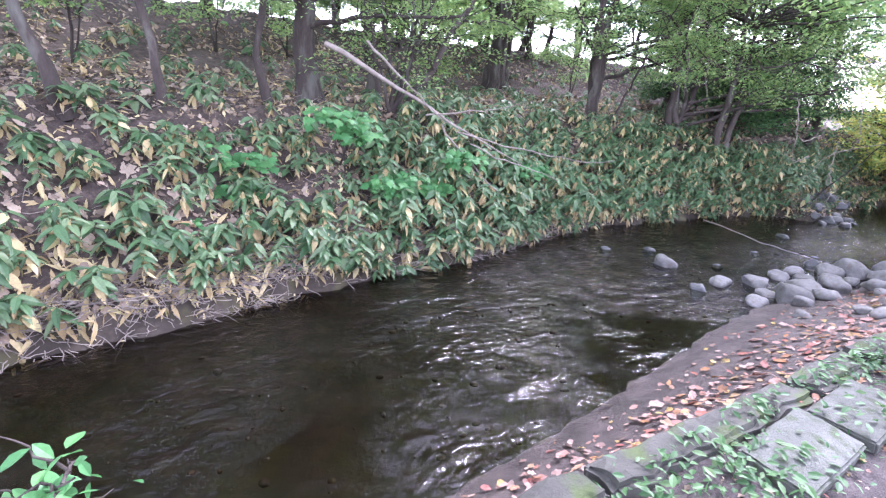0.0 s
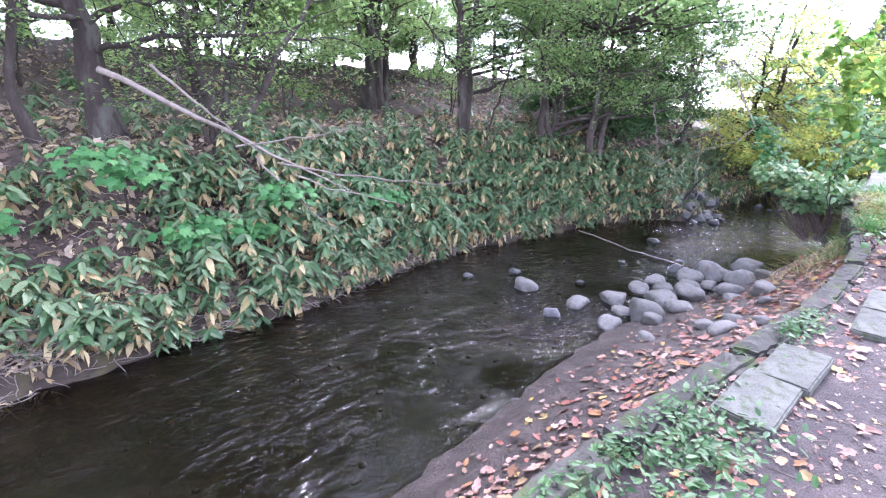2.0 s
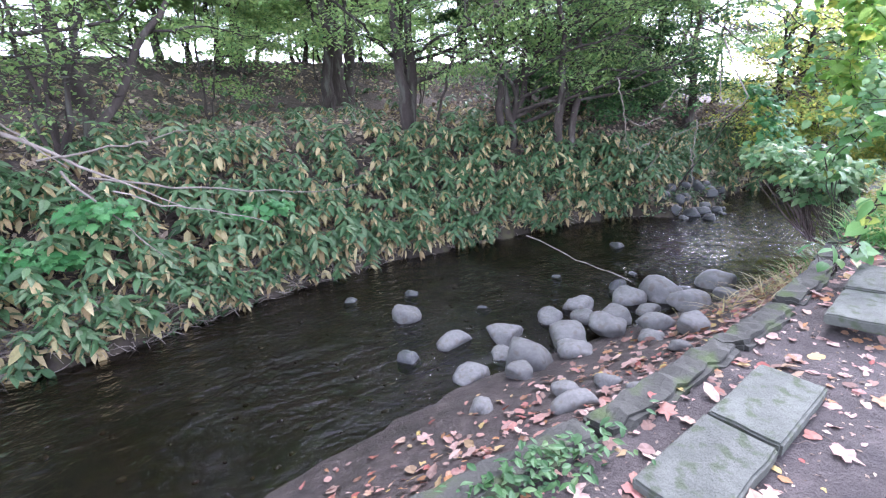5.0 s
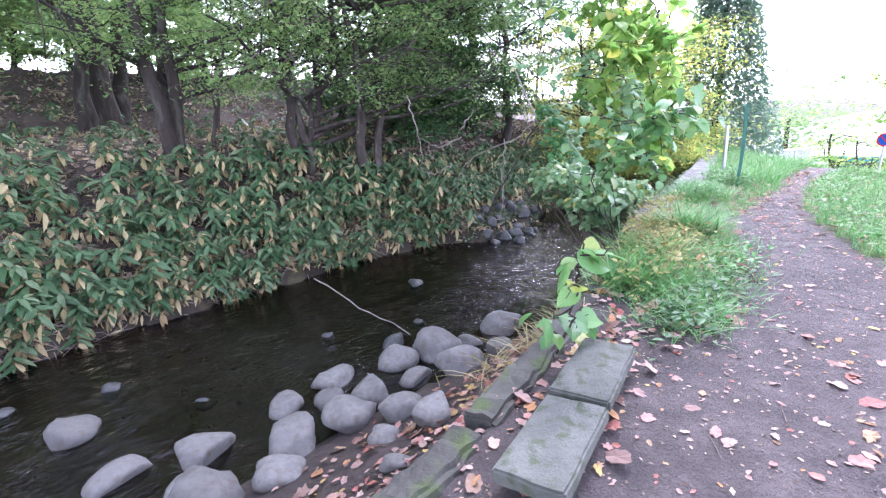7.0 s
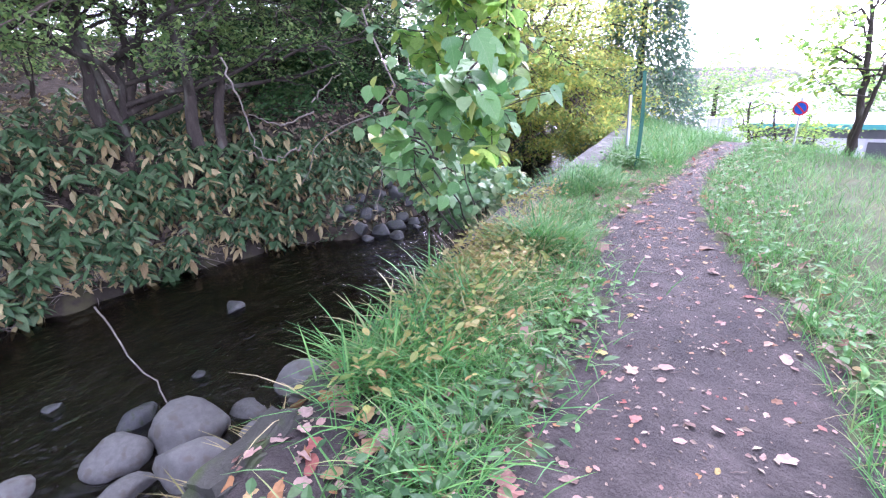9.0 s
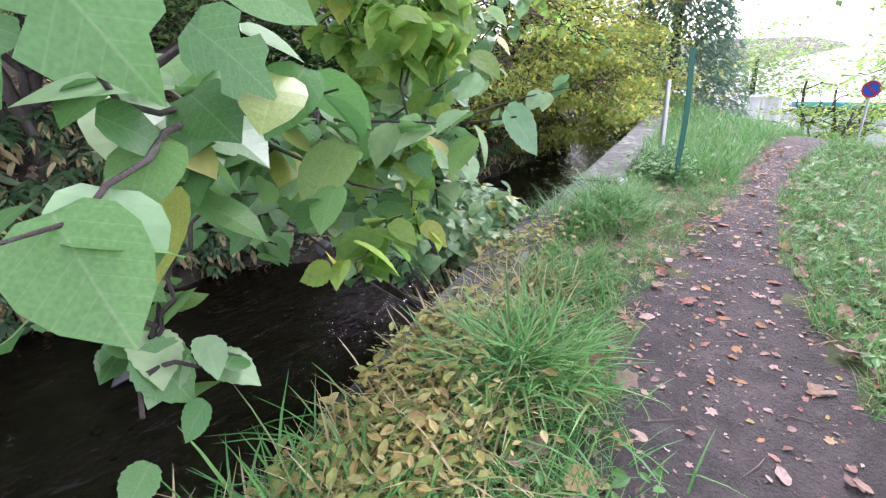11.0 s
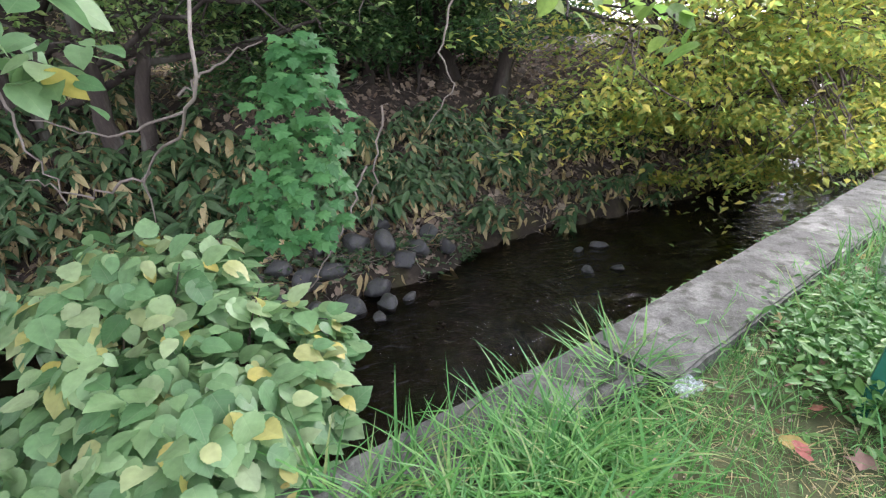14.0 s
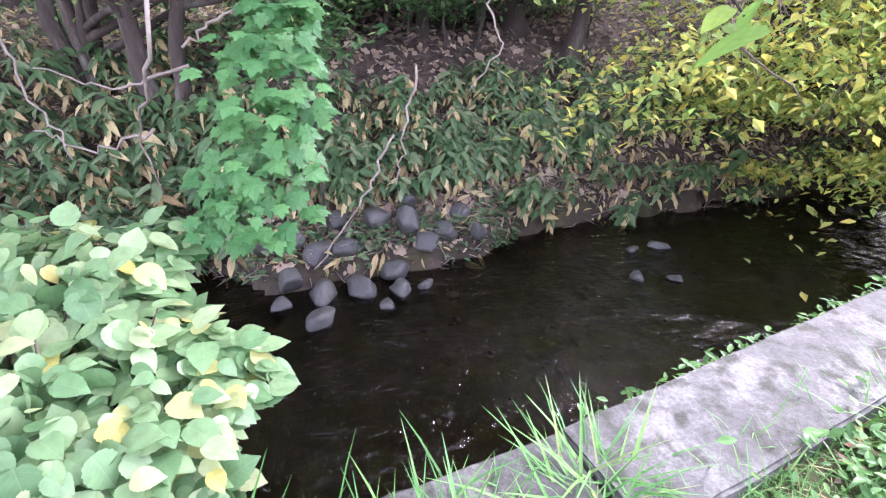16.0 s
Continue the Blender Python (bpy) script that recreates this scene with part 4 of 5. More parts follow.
for i, (a, b, sx, sy, n) in enumerate(((2.1, 1.15, .35, .1, 420), (3.2, 1.1, .5, .1, 420), (3.6, .85, .25, .12, 240), (5.4, 1.15, .2, .07, 160), (1.6, .75, .3, .15, 260), (2.9, .65, .3, .12, 200))):
    x, y = patch(a, b, sx, sy, n, 300 + i)
    weeds("weeds", "low green leafy weeds around the slabs", np.repeat(x, 2) + np.tile([0, .03], len(x)), np.repeat(y, 2) + np.tile([.02, -.02], len(y)), .045, M_WEED, 310 + i, .1)
for i, (a, b, sx, sy, n, m) in enumerate(((10.9, 1.95, .3, .14, 900, M_YWEED), (11.5, 2.3, .3, .15, 800, M_YWEED), (10.2, 1.7, .3, .15, 500, M_YWEED), (12.9, 2.7, .3, .1, 500, M_YWEED), (15.75, 2.66, .26, .13, 900, M_IVY), (16.4, 2.85, .4, .14, 900, M_IVY), (15.5, 2.45, .12, .1, 300, M_IVY))):
    x, y = patch(a, b, sx, sy, n, 330 + i)
    keep = y < wall_y(x) + .02
    weeds("weeds", "yellowing leafy weeds on the verge" if m == M_YWEED else "dense green ground ivy on the verge", x[keep], y[keep], .055, m, 340 + i, .18)
for i, (a, b, sx, sy, n) in enumerate(((14.2, 6.55, .25, .15, 260), (15.0, 6.6, .3, .12, 300), (13.3, 6.6, .3, .2, 260), (15.7, 6.75, .15, .1, 160), (4.0, 6.05, .8, .08, 260), (1.0, 5.5, .8, .1, 260), (7.5, 7.45, .8, .1, 260), (16.0, 7.1, .3, .1, 200))):
    x, y = patch(a, b, sx, sy, n, 360 + i)
    weeds("weeds", "low green plants on the far shore", x, np.maximum(y, far_y(x) - .02), .085, M_SASA, 370 + i, .16)

# verge between the slabs and the wall's start
for i, (a, b, sx, sy, n, h) in enumerate(((9.75, 1.3, .3, .16, 420, .2), (10.4, 1.42, .3, .18, 480, .2), (11.1, 1.6, .3, .2, 420, .2), (9.45, 1.12, .14, .08, 220, .22), (10.0, 1.75, .25, .12, 260, .24), (11.81, 1.94, .12, .1, 260, .3))):
    x, y = patch(a, b, sx, sy, n, 400 + i)
    grass("grass_tuft", "soft green grass on the verge by the slabs", x, y, h, M_GRASS, 410 + i, 1, .01, .8, "grass tuft")
for i, (a, b, sx, sy, n, m_) in enumerate(((9.3, 1.2, .2, .12, 160, M_WEED), (9.9, 1.15, .3, .1, 200, M_WEED), (10.7, 1.3, .35, .12, 220, M_IVY), (11.2, 2.2, .3, .16, 420, M_YWEED), (11.75, 2.35, .25, .14, 380, M_YWEED))):
    x, y = patch(a, b, sx, sy, n, 420 + i)
    weeds("weeds", "low leafy weeds on the verge by the slabs", x, y, .06, m_, 430 + i, .13)
x = r2.uniform(8.7, 12, 260)
litter("fallen_leaves", "brown and red leaves on the verge and shore", x, np.interp(x, *PATH_L) + .9 * r2.uniform(0, 1, 260), .065, M_FALLEN, 440, tilt=.35, lift=.015)
# crumbs of leaf and twig trodden into the path
x = r2.uniform(-1, 18, 7500)
y = np.interp(x, *PATH_R) + (wall_y(x) - .1 - np.interp(x, *PATH_R)) * r2.uniform(-.05, 1, 7500)
litter("leaf_crumbs", "crumbled leaf bits and twigs trodden into the soil", x, y, .022, M_LITLEAF, 28, DIAMOND, .2, .002, "leaf crumbs")
x = r2.uniform(2.5, 11, 620)
y = wall_y(x) - .06 - .75 * r2.beta(1, 2, 620)
litter("fallen_leaves", "brown and orange leaves gathered along the slabs", x, y, .058, M_FALLEN, 29, tilt=.25, lift=.004)
# pebbles on the bed
ico = bmesh.new()
bmesh.ops.create_icosphere(ico, subdivisions=1, radius=1)
iv = np.array([v.co[:] for v in ico.verts])
fi = np.array([[v.index for v in f.verts] for f in ico.faces])
ico.free()
n = 700
x = r2.uniform(-2, 21, n)
y = near_y(x) + .05 + (far_y(x) - near_y(x) - .1) * r2.uniform(0, 1, n)
s_ = r2.gamma(2.2, .009, n) + .006
V = on_ground(x, y)[:, None, :] + iv[None] * s_[:, None, None] * r2.uniform(.6, 1.2, (n, 1, 3)) * np.array([1, 1, .6])
F = (fi[None] + (np.arange(n) * len(iv))[:, None, None]).reshape(-1, 3)
tagged(mesh_np("pebbles", V.reshape(-1, 3), F, M_PEBBLE, smooth=True), "brown and grey pebbles on the stream bed", "pebbles", kind="stuff")

x, y = patch(9.9, 2.35, .45, .22, 420, 391)
grass("grass_tuft", "tangled straw and dry grass on the shore", x, y, .3, M_STRAW, 392, lean=1.1, category="grass tuft")
x, y = patch(10.4, 2.3, .35, .15, 260, 393)
grass("grass_tuft", "green and straw grass hanging over the shore", x, y, .3, M_GRASS, 394, lean=.9, category="grass tuft")

n = 1600
x = r2.uniform(0, 18, n)
y = np.interp(x, *PATH_R) + (np.interp(x, *PATH_L) + .1 - np.interp(x, *PATH_R)) * r2.uniform(0, 1, n)
s_ = r2.gamma(2.0, .0013, n) + .0015
V = on_ground(x, y, .002)[:, None, :] + iv[None] * s_[:, None, None] * r2.uniform(.6, 1.2, (n, 1, 3)) * np.array([1, 1, .6])
F = (fi[None] + (np.arange(n) * len(iv))[:, None, None]).reshape(-1, 3)
tagged(mesh_np("gravel", V.reshape(-1, 3), F, M_PEBBLE, smooth=True), "small grey and brown gravel in the path", "gravel", kind="stuff")
x = r2.uniform(12.9, 16.2, 700)
litter("leaf_litter", "brown leaves lying among the heaped stones", x, far_y(x) + .02 + 1.3 * r2.uniform(0, 1, 700), .085, M_LITLEAF, 30, tilt=.5)

x = r2.uniform(9.5, 19, 12000)
y = np.interp(x, *PATH_R) + .06 - 1.3 * r2.beta(1, 1.6, 12000)
keep = wobble(x, y, .7, 5.5) > -.3
grass("grass", "lush green grass along the path's edge", x[keep], y[keep], .15, M_GRASS, 39)
x = r2.uniform(10.8, 16, 6000)
y = np.interp(x, *PATH_L) - .05 + .5 * r2.beta(1, 1.5, 6000)
keep = wobble(x, y, .6, 6.5) > -.1
grass("grass", "short green grass creeping onto the path", x[keep], y[keep], .09, M_GRASS, 43)

# thin twigs lying on the path
runs = []
for i in range(420):
    x = random.uniform(-.5, 17)
    y = random.uniform(float(np.interp(x, *PATH_R)), float(wall_y(x)) - .1)
    a, L = random.uniform(0, 6.28), random.uniform(.03, .16)
    e = (x + math.cos(a) * L, y + math.sin(a) * L)
    runs.append((wander((x, y, float(height(x, y)) + .003), (*e, float(height(*e)) + .003), 4, .006), np.array([.0016, .0018, .0015, .001]) * random.uniform(.8, 1.5)))
tagged(tubes("twigs", runs, M_TWIG, None, 4), "thin dry twigs strewn on the path", "twigs", kind="stuff")

# broad weeds and straw along the meadow's edge
x = r2.uniform(9.3, 18, 3600)
y = np.interp(x, *PATH_R) - .04 - .9 * r2.beta(1, 2.2, 3600)
keep = wobble(x, y, .6, 7.5) > .05
weeds("weeds", "broad green weeds along the meadow's edge", x[keep], y[keep], .06, M_IVY, 395, .12)
x = r2.uniform(9.3, 16, 2600)
y = np.interp(x, *PATH_R) - .02 - .6 * r2.beta(1, 2, 2600)
keep = wobble(x, y, .5, 8.5) > .1
grass("grass", "flattened straw at the meadow's edge", x[keep], y[keep], .13, M_STRAW, 396, lean=1.6)
x = r2.uniform(10.4, 13, 1500)
y = wall_y(x) - .15 - .7 * r2.uniform(0, 1, 1500)
keep = wobble(x, y, .5, 9.5) > -.1
grass("grass", "bleached straw lying on the verge", x[keep], y[keep], .15, M_STRAW, 397, lean=1.8)
x = r2.uniform(12.4, 16.5, 4200)
y = np.interp(x, *PATH_L) - .1 + .75 * r2.uniform(0, 1, 4200)
keep = (y < wall_y(x) - .45) & (wobble(x, y, .6, 10.5) > -.15)
grass("grass", "flattened pale straw between path and wall", x[keep], y[keep], .12, M_STRAW, 398, lean=2.2)
# ---- shrub with large leaves over the water ----
def leaf_thing(name, label, category, stems, P, A, N, S, shape, mat, bark, as_parts=0):
    t = thing(name, label, category)
    for pts, rad in stems:
        tubes("stem", [(pts, rad)], bark, t, 6)
    n = len(P)
    k = min(as_parts, n)
    if k:
        one = leaves("leaf", np.zeros((1, 3)), np.array([(1., 0, 0)]), np.array([(0., 0, 1)]), [1.0], shape, M_SHRUB_LEAF, t)
        X = unit(np.asarray(A, float))
        Y = unit(np.cross(N, X))
        Z = np.cross(X, Y)
        for i in range(k):
            ob = one if i == 0 else new("leaf", one.data)
            ob.parent = t
            m = Matrix((X[i] * S[i], Y[i] * S[i], Z[i] * S[i])).transposed().to_4x4()
            m.translation = Vector(P[i])
            ob.matrix_local = m
    if k < n:
        tagged(leaves("foliage", P[k:], A[k:], N[k:], S[k:], shape, mat, t), kind="stuff")
    return t


def dome(c, rad, n, seed, low=-.35):
    """Places and directions of leaves that lie like scales on a mound."""
    r = np.random.default_rng(seed)
    d = unit(r.normal(0, 1, (n * 3, 3)))
    d = d[d[:, 2] > low][:n]
    lump = 1 + .3 * wobble(d[:, 0] * 2 + d[:, 2], d[:, 1] * 2, 2.2, seed)[:, None]
    P = np.asarray(c) + d * lump * np.asarray(rad) * (1 - .55 * r.uniform(0, 1, (len(d), 1)) ** 1.6)
    P[:, 2] = np.asarray(c)[2] + np.round((P[:, 2] - c[2]) / .09) * .09 + r.normal(0, .02, len(d))
    N = d * .22 + np.array([.05, -.15, 1]) + r.normal(0, .17, d.shape)
    A = np.stack([d[:, 0], d[:, 1], 0 * d[:, 0]], 1) + r.normal(0, .45, d.shape) + np.array([0, 0, -.35])
    return P, A, N, r


def mound(label, c, rad, n, seed, size, mat, shape=None, low=-.35, root=None):
    P, A, N, r = dome(c, rad, n, seed, low)
    root = np.asarray(root if root is not None else (c[0], c[1] + .2, float(height(c[0], c[1] + .2))))
    st = [(wander(root, P[i], 8, .03), np.linspace(.012, .003, 8)) for i in range(0, len(P), max(1, len(P) // 26))]
    return leaf_thing("shrub", label, "shrub", st, P, A, N, size * r.uniform(.6, 1.25, len(P)), shape or HEART, mat, M_TWIG)


mound("spreading broad-leaved shrub hanging over the water", (12.98, 3.6, .03), (.66, .7, .33), 1750, 51, .106, M_SHRUB, SERRATE, root=(12.9, 3.2, -.9), low=-.1)
mound("upper broad-leaved shrub branches over the water", (12.85, 4.2, .28), (.5, .48, .26), 560, 50, .115, M_SHRUB, SERRATE, root=(12.8, 3.5, -.9), low=-.1)
mound("low broad-leaved shrub layer close over the water", (13.0, 3.55, -.25), (.5, .5, .24), 460, 52, .1, M_SHRUB, SERRATE, root=(12.9, 3.3, -.9), low=-.05)


def arch(label, pts, n, spread, size, seed, mat, shape=None, r0=.008, as_parts=0):
    """A branch through points with leaves hanging along it."""
    r = np.random.default_rng(seed)
    pts = np.asarray(pts, float)
    k = np.linspace(0, len(pts) - 1, 30)
    line = np.stack([np.interp(k, np.arange(len(pts)), pts[:, j]) for j in range(3)], 1) + r.normal(0, .012, (30, 3))
    side, st = [], [(line, np.linspace(r0, .004, 30))]
    for i in range(6, 30, 2):
        e = line[i] + r.normal(0, 1, 3) * np.array([1, 1, .55]) * spread
        tw = wander(line[i], e, 6, .015)
        st.append((tw, np.linspace(.006, .002, 6)))
        side.append(tw[1:])
    S = np.concatenate(side + [line[12:]])
    P = S[r.integers(0, len(S), n)] + r.normal(0, .035, (n, 3))
    az = r.uniform(0, 2 * math.pi, n)
    A = np.stack([np.cos(az), np.sin(az), r.normal(-.55, .4, n)], 1)
    N = np.stack([r.normal(0, .4, n), r.normal(-.2, .4, n), np.ones(n)], 1)
    return leaf_thing("branch", label, "branch", st, P, A, N, size * r.uniform(.6, 1.25, n), shape or HEART, mat, M_BARK, as_parts)


ROOT = (12.75, 3.15, -.95)
arch("leafy shrub branch arching towards the path", [ROOT, (11.9, 3.0, .4), (11.4, 2.5, 1.15), (11.0, 2.15, 1.2)], 190, .32, .105, 61, M_SHRUB, SERRATE, as_parts=100)
arch("leafy shrub branch arching over the water", [ROOT, (12.2, 3.1, .6), (12.3, 2.9, 1.2), (12.6, 2.8, 1.25)], 170, .34, .12, 62, M_SHRUB, SERRATE)
arch("leafy shrub branch reaching the path", [ROOT, (11.5, 2.9, .5), (10.9, 2.2, 1.1), (10.62, 1.95, 1.2), (10.42, 1.62, 1.3)], 120, .2, .125, 63, M_SHRUB, as_parts=100)
arch("leafy shrub branch hanging low beside the path", [ROOT, (11.3, 2.9, .6), (10.8, 2.4, 1.0), (10.5, 2.0, .95), (10.35, 1.8, .8)], 70, .16, .11, 67, M_SHRUB, SERRATE, as_parts=60)
arch("sunlit hanging branch with yellow-green leaves", [(12.9, 3.9, 3.2), (12.3, 3.2, 2.6), (11.6, 2.45, 1.7), (11.3, 2.1, .75)], 290, .34, .135, 64, M_BRIGHT, SERRATE)
arch("sunlit hanging branch with yellow-green leaves", [(13.2, 3.6, 3.2), (12.5, 2.95, 2.7), (11.9, 2.4, 2.0), (11.6, 2.15, 1.35)], 240, .34, .135, 65, M_BRIGHT, SERRATE)
arch("sunlit hanging branch with yellow-green leaves", [(13.5, 4.2, 3.4), (12.7, 3.6, 2.6), (12.1, 3.1, 1.9), (11.75, 2.9, 1.2)], 330, .4, .135, 60, M_BRIGHT, SERRATE)
arch("hanging branch with broad green leaves over the water", [(12.9, 3.7, 2.2), (12.4, 3.1, 1.7), (11.95, 2.6, 1.25), (11.6, 2.3, .75)], 170, .3, .13, 84, M_SHRUB, SERRATE)
arch("branch tip with yellowing leaves over the stream", [(17.0, 5.8, 2.9), (16.0, 4.6, 2.3), (15.35, 3.85, 1.7), (15.1, 3.55, 1.5), (15.0, 3.2, 1.42)], 40, .14, .105, 66, M_BRIGHT)


def sprays(label, c, ext, n, per, size, mat, seed, flat=(.95, .7, .16)):
    """Foliage in many flat drooping layers with gaps between them."""
    r = np.random.default_rng(seed)
    t = thing("branch", label, "branch")
    for i in range(n):
        cc = np.asarray(c) + r.uniform(-1, 1, 3) * np.asarray(ext)
        q = r.normal(0, .5, (per, 3)) * np.asarray(flat) * r.uniform(.6, 1.2)
        q[:, 2] -= .28 * (q[:, 0] ** 2 + q[:, 1] ** 2)
        az = r.uniform(0, 2 * math.pi, per)
        A = np.stack([np.cos(az), np.sin(az), r.normal(-.5, .35, per)], 1)
        N = np.stack([r.normal(0, .4, per), r.normal(0, .4, per), np.ones(per)], 1)
        tagged(leaves("leaf_spray", cc + q, A, N, size * r.uniform(.6, 1.3, per), DIAMOND, mat, t), kind="stuff")
        tubes("twig", [(wander(cc + np.array([.9, 1.0, .5]) * r.uniform(.5, 1.3), cc + q[j], 6, .03), np.linspace(.014, .003, 6)) for j in range(5)], M_TWIG, t, 4)
    return t


sprays("yellowing leafy branches of a tree drooping to the water", (20.3, 6.7, .8), (1.5, 1.3, 1.5), 26, 300, .1, M_YCROWN, 53)
sprays("yellow leafy branches of a tree drooping to the water", (22.6, 6.9, 1.3), (1.9, 1.7, 2.0), 30, 330, .12, M_YCROWN, 54)
sprays("yellow leafy branches low over the stream", (25.0, 8.8, .6), (1.9, 2.0, 1.6), 40, 320, .13, M_YCROWN, 57)
sprays("yellowing leafy branches hanging beside the wall", (21.6, 5.9, .3), (1.2, .6, .8), 12, 260, .1, M_YCROWN, 58)
sprays("yellow leafy branches hanging over the wall's far end", (20.2, 4.9, .6), (1.3, .5, .6), 12, 200, .1, M_YCROWN, 48)
sprays("sunlit yellow-green branches reaching over the stream", (18.3, 5.7, 1.25), (1.5, .7, .55), 13, 130, .1, M_YCROWN, 59)
sprays("green leafy branches layered over the stream", (15.2, 8.0, 2.4), (3.2, 1.2, .6), 15, 150, .085, M_CROWN, 55)
sprays("green leafy branches layered over the bank", (11.8, 8.2, 2.5), (2.4, 1.0, .5), 13, 150, .085, M_CROWN, 56)


# low plants rooted along the foot of the wall
r3 = np.random.default_rng(450)
n = 1500
x = 14.9 + 4.2 * r3.beta(1.4, 1.2, n)
keep = wobble(x, 0 * x, .5, 1.1) > -.35
x = x[keep]
n = len(x)
P = np.stack([x, wall_y(x) + .06 + .12 * r3.uniform(0, 1, n), -.16 - .12 * r3.uniform(-.6, 1, n)], 1)
az = r3.uniform(0, 2 * math.pi, n)
tagged(leaves("weeds", P, np.stack([np.cos(az), np.sin(az) + .5, r3.normal(.1, .4, n)], 1), np.stack([r3.normal(0, .4, n), r3.normal(.2, .4, n), np.ones(n)], 1), .05 * r3.uniform(.5, 1.3, n), OVAL, M_IVY), "small green plants along the wall's wet foot", "weeds", kind="stuff")


# ---- maples on the far bank ----
def maple(label, blobs, base, seed, size=.14, per=110):
    r = np.random.default_rng(seed)
    t = thing("maple_sapling", label, "maple")
    bz = float(height(*base))
    top = np.asarray(blobs[-1][0])
    line = wander((*base, bz), top, 10, .03)
    tubes("trunk", [(line, np.linspace(.02, .006, 10))], M_BARK, t, 6)
    Ps, As, Ns = [], [], []
    for c, rad in blobs:
        P, A, N, _ = dome(c, rad, per, seed + len(Ps), -.6)
        N = N + np.array([0, -.5, .2])
        Ps.append(P), As.append(A + np.array([0, -.3, -.3])), Ns.append(N)
    P = np.concatenate(Ps)
    tagged(leaves("crown", P, np.concatenate(As), np.concatenate(Ns), size * r.uniform(.6, 1.3, len(P)), STAR, M_MAPLE, t), kind="stuff")
    return t


maple("bright green maple leaning out over the stream", [((13.6, 4.6, .42), (.3, .24, .16)), ((13.68, 4.68, .66), (.34, .26, .18)), ((13.76, 4.8, .92), (.32, .26, .18)), ((13.8, 4.95, 1.16), (.24, .2, .14)), ((13.86, 5.2, 1.38), (.2, .18, .1))], (13.9, 6.7), 71, .105, 85)
maple("low green maple seedling among bamboo grass", [((2.2, 6.45, -.02), (.36, .24, .15)), ((2.6, 6.5, -.06), (.4, .24, .16)), ((2.85, 6.55, -.12), (.28, .2, .14))], (2.5, 7.0), 72, .14, 90)
maple("low green maple seedling among bamboo grass", [((.18, 6.5, .3), (.42, .22, .16)), ((.1, 6.4, -.08), (.34, .22, .14))], (.2, 6.9), 73, .13, 85)
maple("green maple seedling on the bank", [((1.45, 6.55, .88), (.42, .25, .15)), ((1.7, 6.5, .68), (.34, .2, .12))], (1.6, 7.1), 74, .13, 80)
maple("green maple seedling on the bank", [((3.4, 6.5, .36), (.34, .22, .14))], (3.5, 6.9), 75, .12, 80)
maple("low green maple seedling on the bank", [((-.55, 5.9, -.4), (.34, .2, .12))], (-.5, 6.1), 76, .12, 60)
maple("low green maple seedling on the bank", [((-1.1, 5.6, -.62), (.3, .18, .1)), ((-.75, 5.5, -.68), (.24, .16, .1))], (-1.0, 5.8), 77, .11, 50)
maple("low green maple seedling on the bank", [((5.3, 7.2, .02), (.42, .2, .12))], (5.3, 7.5), 78, .13, 80)
P = np.array([(10.36, 1.56, 1.43), (10.3, 1.66, 1.42), (10.52, 1.62, 1.36)])
A = np.array([(.42, -.3, -.85), (.1, -.2, -.95), (.6, -.2, -.6)])
N = np.array([(-.25, -.95, .2), (-.3, -.9, .3), (-.2, -.9, .4)])
leaf_thing("branch", "drooping shrub twig with large lobed leaves", "branch", [(wander((10.8, 2.2, 1.1), (10.33, 1.6, 1.43), 8, .01), np.linspace(.006, .003, 8))], P, A, N, np.array([.165, .13, .12]), LOBED, M_SHRUB, M_TWIG, 3)
arch("leafy branch hanging in from above the water", [(11.8, 4.6, 3.0), (12.2, 3.7, 2.1), (12.7, 3.15, 1.66), (13.2, 2.98, 1.47)], 110, .2, .1, 68, M_SHRUB)
arch("thin branch with yellow leaves over the water", [(15.6, 5.0, 2.8), (14.9, 3.8, 1.85), (14.4, 3.05, 1.42)], 34, .16, .085, 69, M_BRIGHT)
arch("young broad-leaved plant growing at the kerb", [(8.6, 1.66, -.2), (8.48, 1.45, .2), (8.36, 1.32, .7)], 22, .15, .145, 81, M_SHRUB, SERRATE, .008, as_parts=22)
arch("broad-leaved plant beside the water", [(-.85, 1.85, -.7), (-.7, 1.65, -.15), (-.5, 1.45, .12)], 60, .2, .085, 82, M_MAPLE, OVAL, .006)

# ---- dead branches ----
t = thing("dead_branch", "bleached bare dead branches lying across the bank", "branch")
for a, b, r0, sg in (((1.5, 7.8, 1.9), (4.35, 6.3, .3), .045, .05), ((2.1, 7.5, 1.95), (3.2, 6.85, .85), .025, 0), ((2.9, 6.95, .95), (4.5, 6.6, 1.2), .015, .02), ((3.1, 6.85, .8), (4.0, 6.15, -.2), .018, .05),
                     ((3.3, 6.8, .7), (6.5, 6.4, .35), .016, .12), ((3.6, 6.7, .55), (5.2, 6.35, .0), .012, .05)):
    tubes("twig", [(wander(a, b, 12, .02, sg), np.linspace(r0, .005, 12))], M_DEADWOOD, t, 6)
t = thing("fallen_stick", "thin pale stick lying across the water", "stick")
tubes("twig", [(wander((9.65, 6.6, -1.0), (9.5, 4.1, -1.08), 12, .02), np.linspace(.012, .006, 12))], M_DEADWOOD, t, 5)

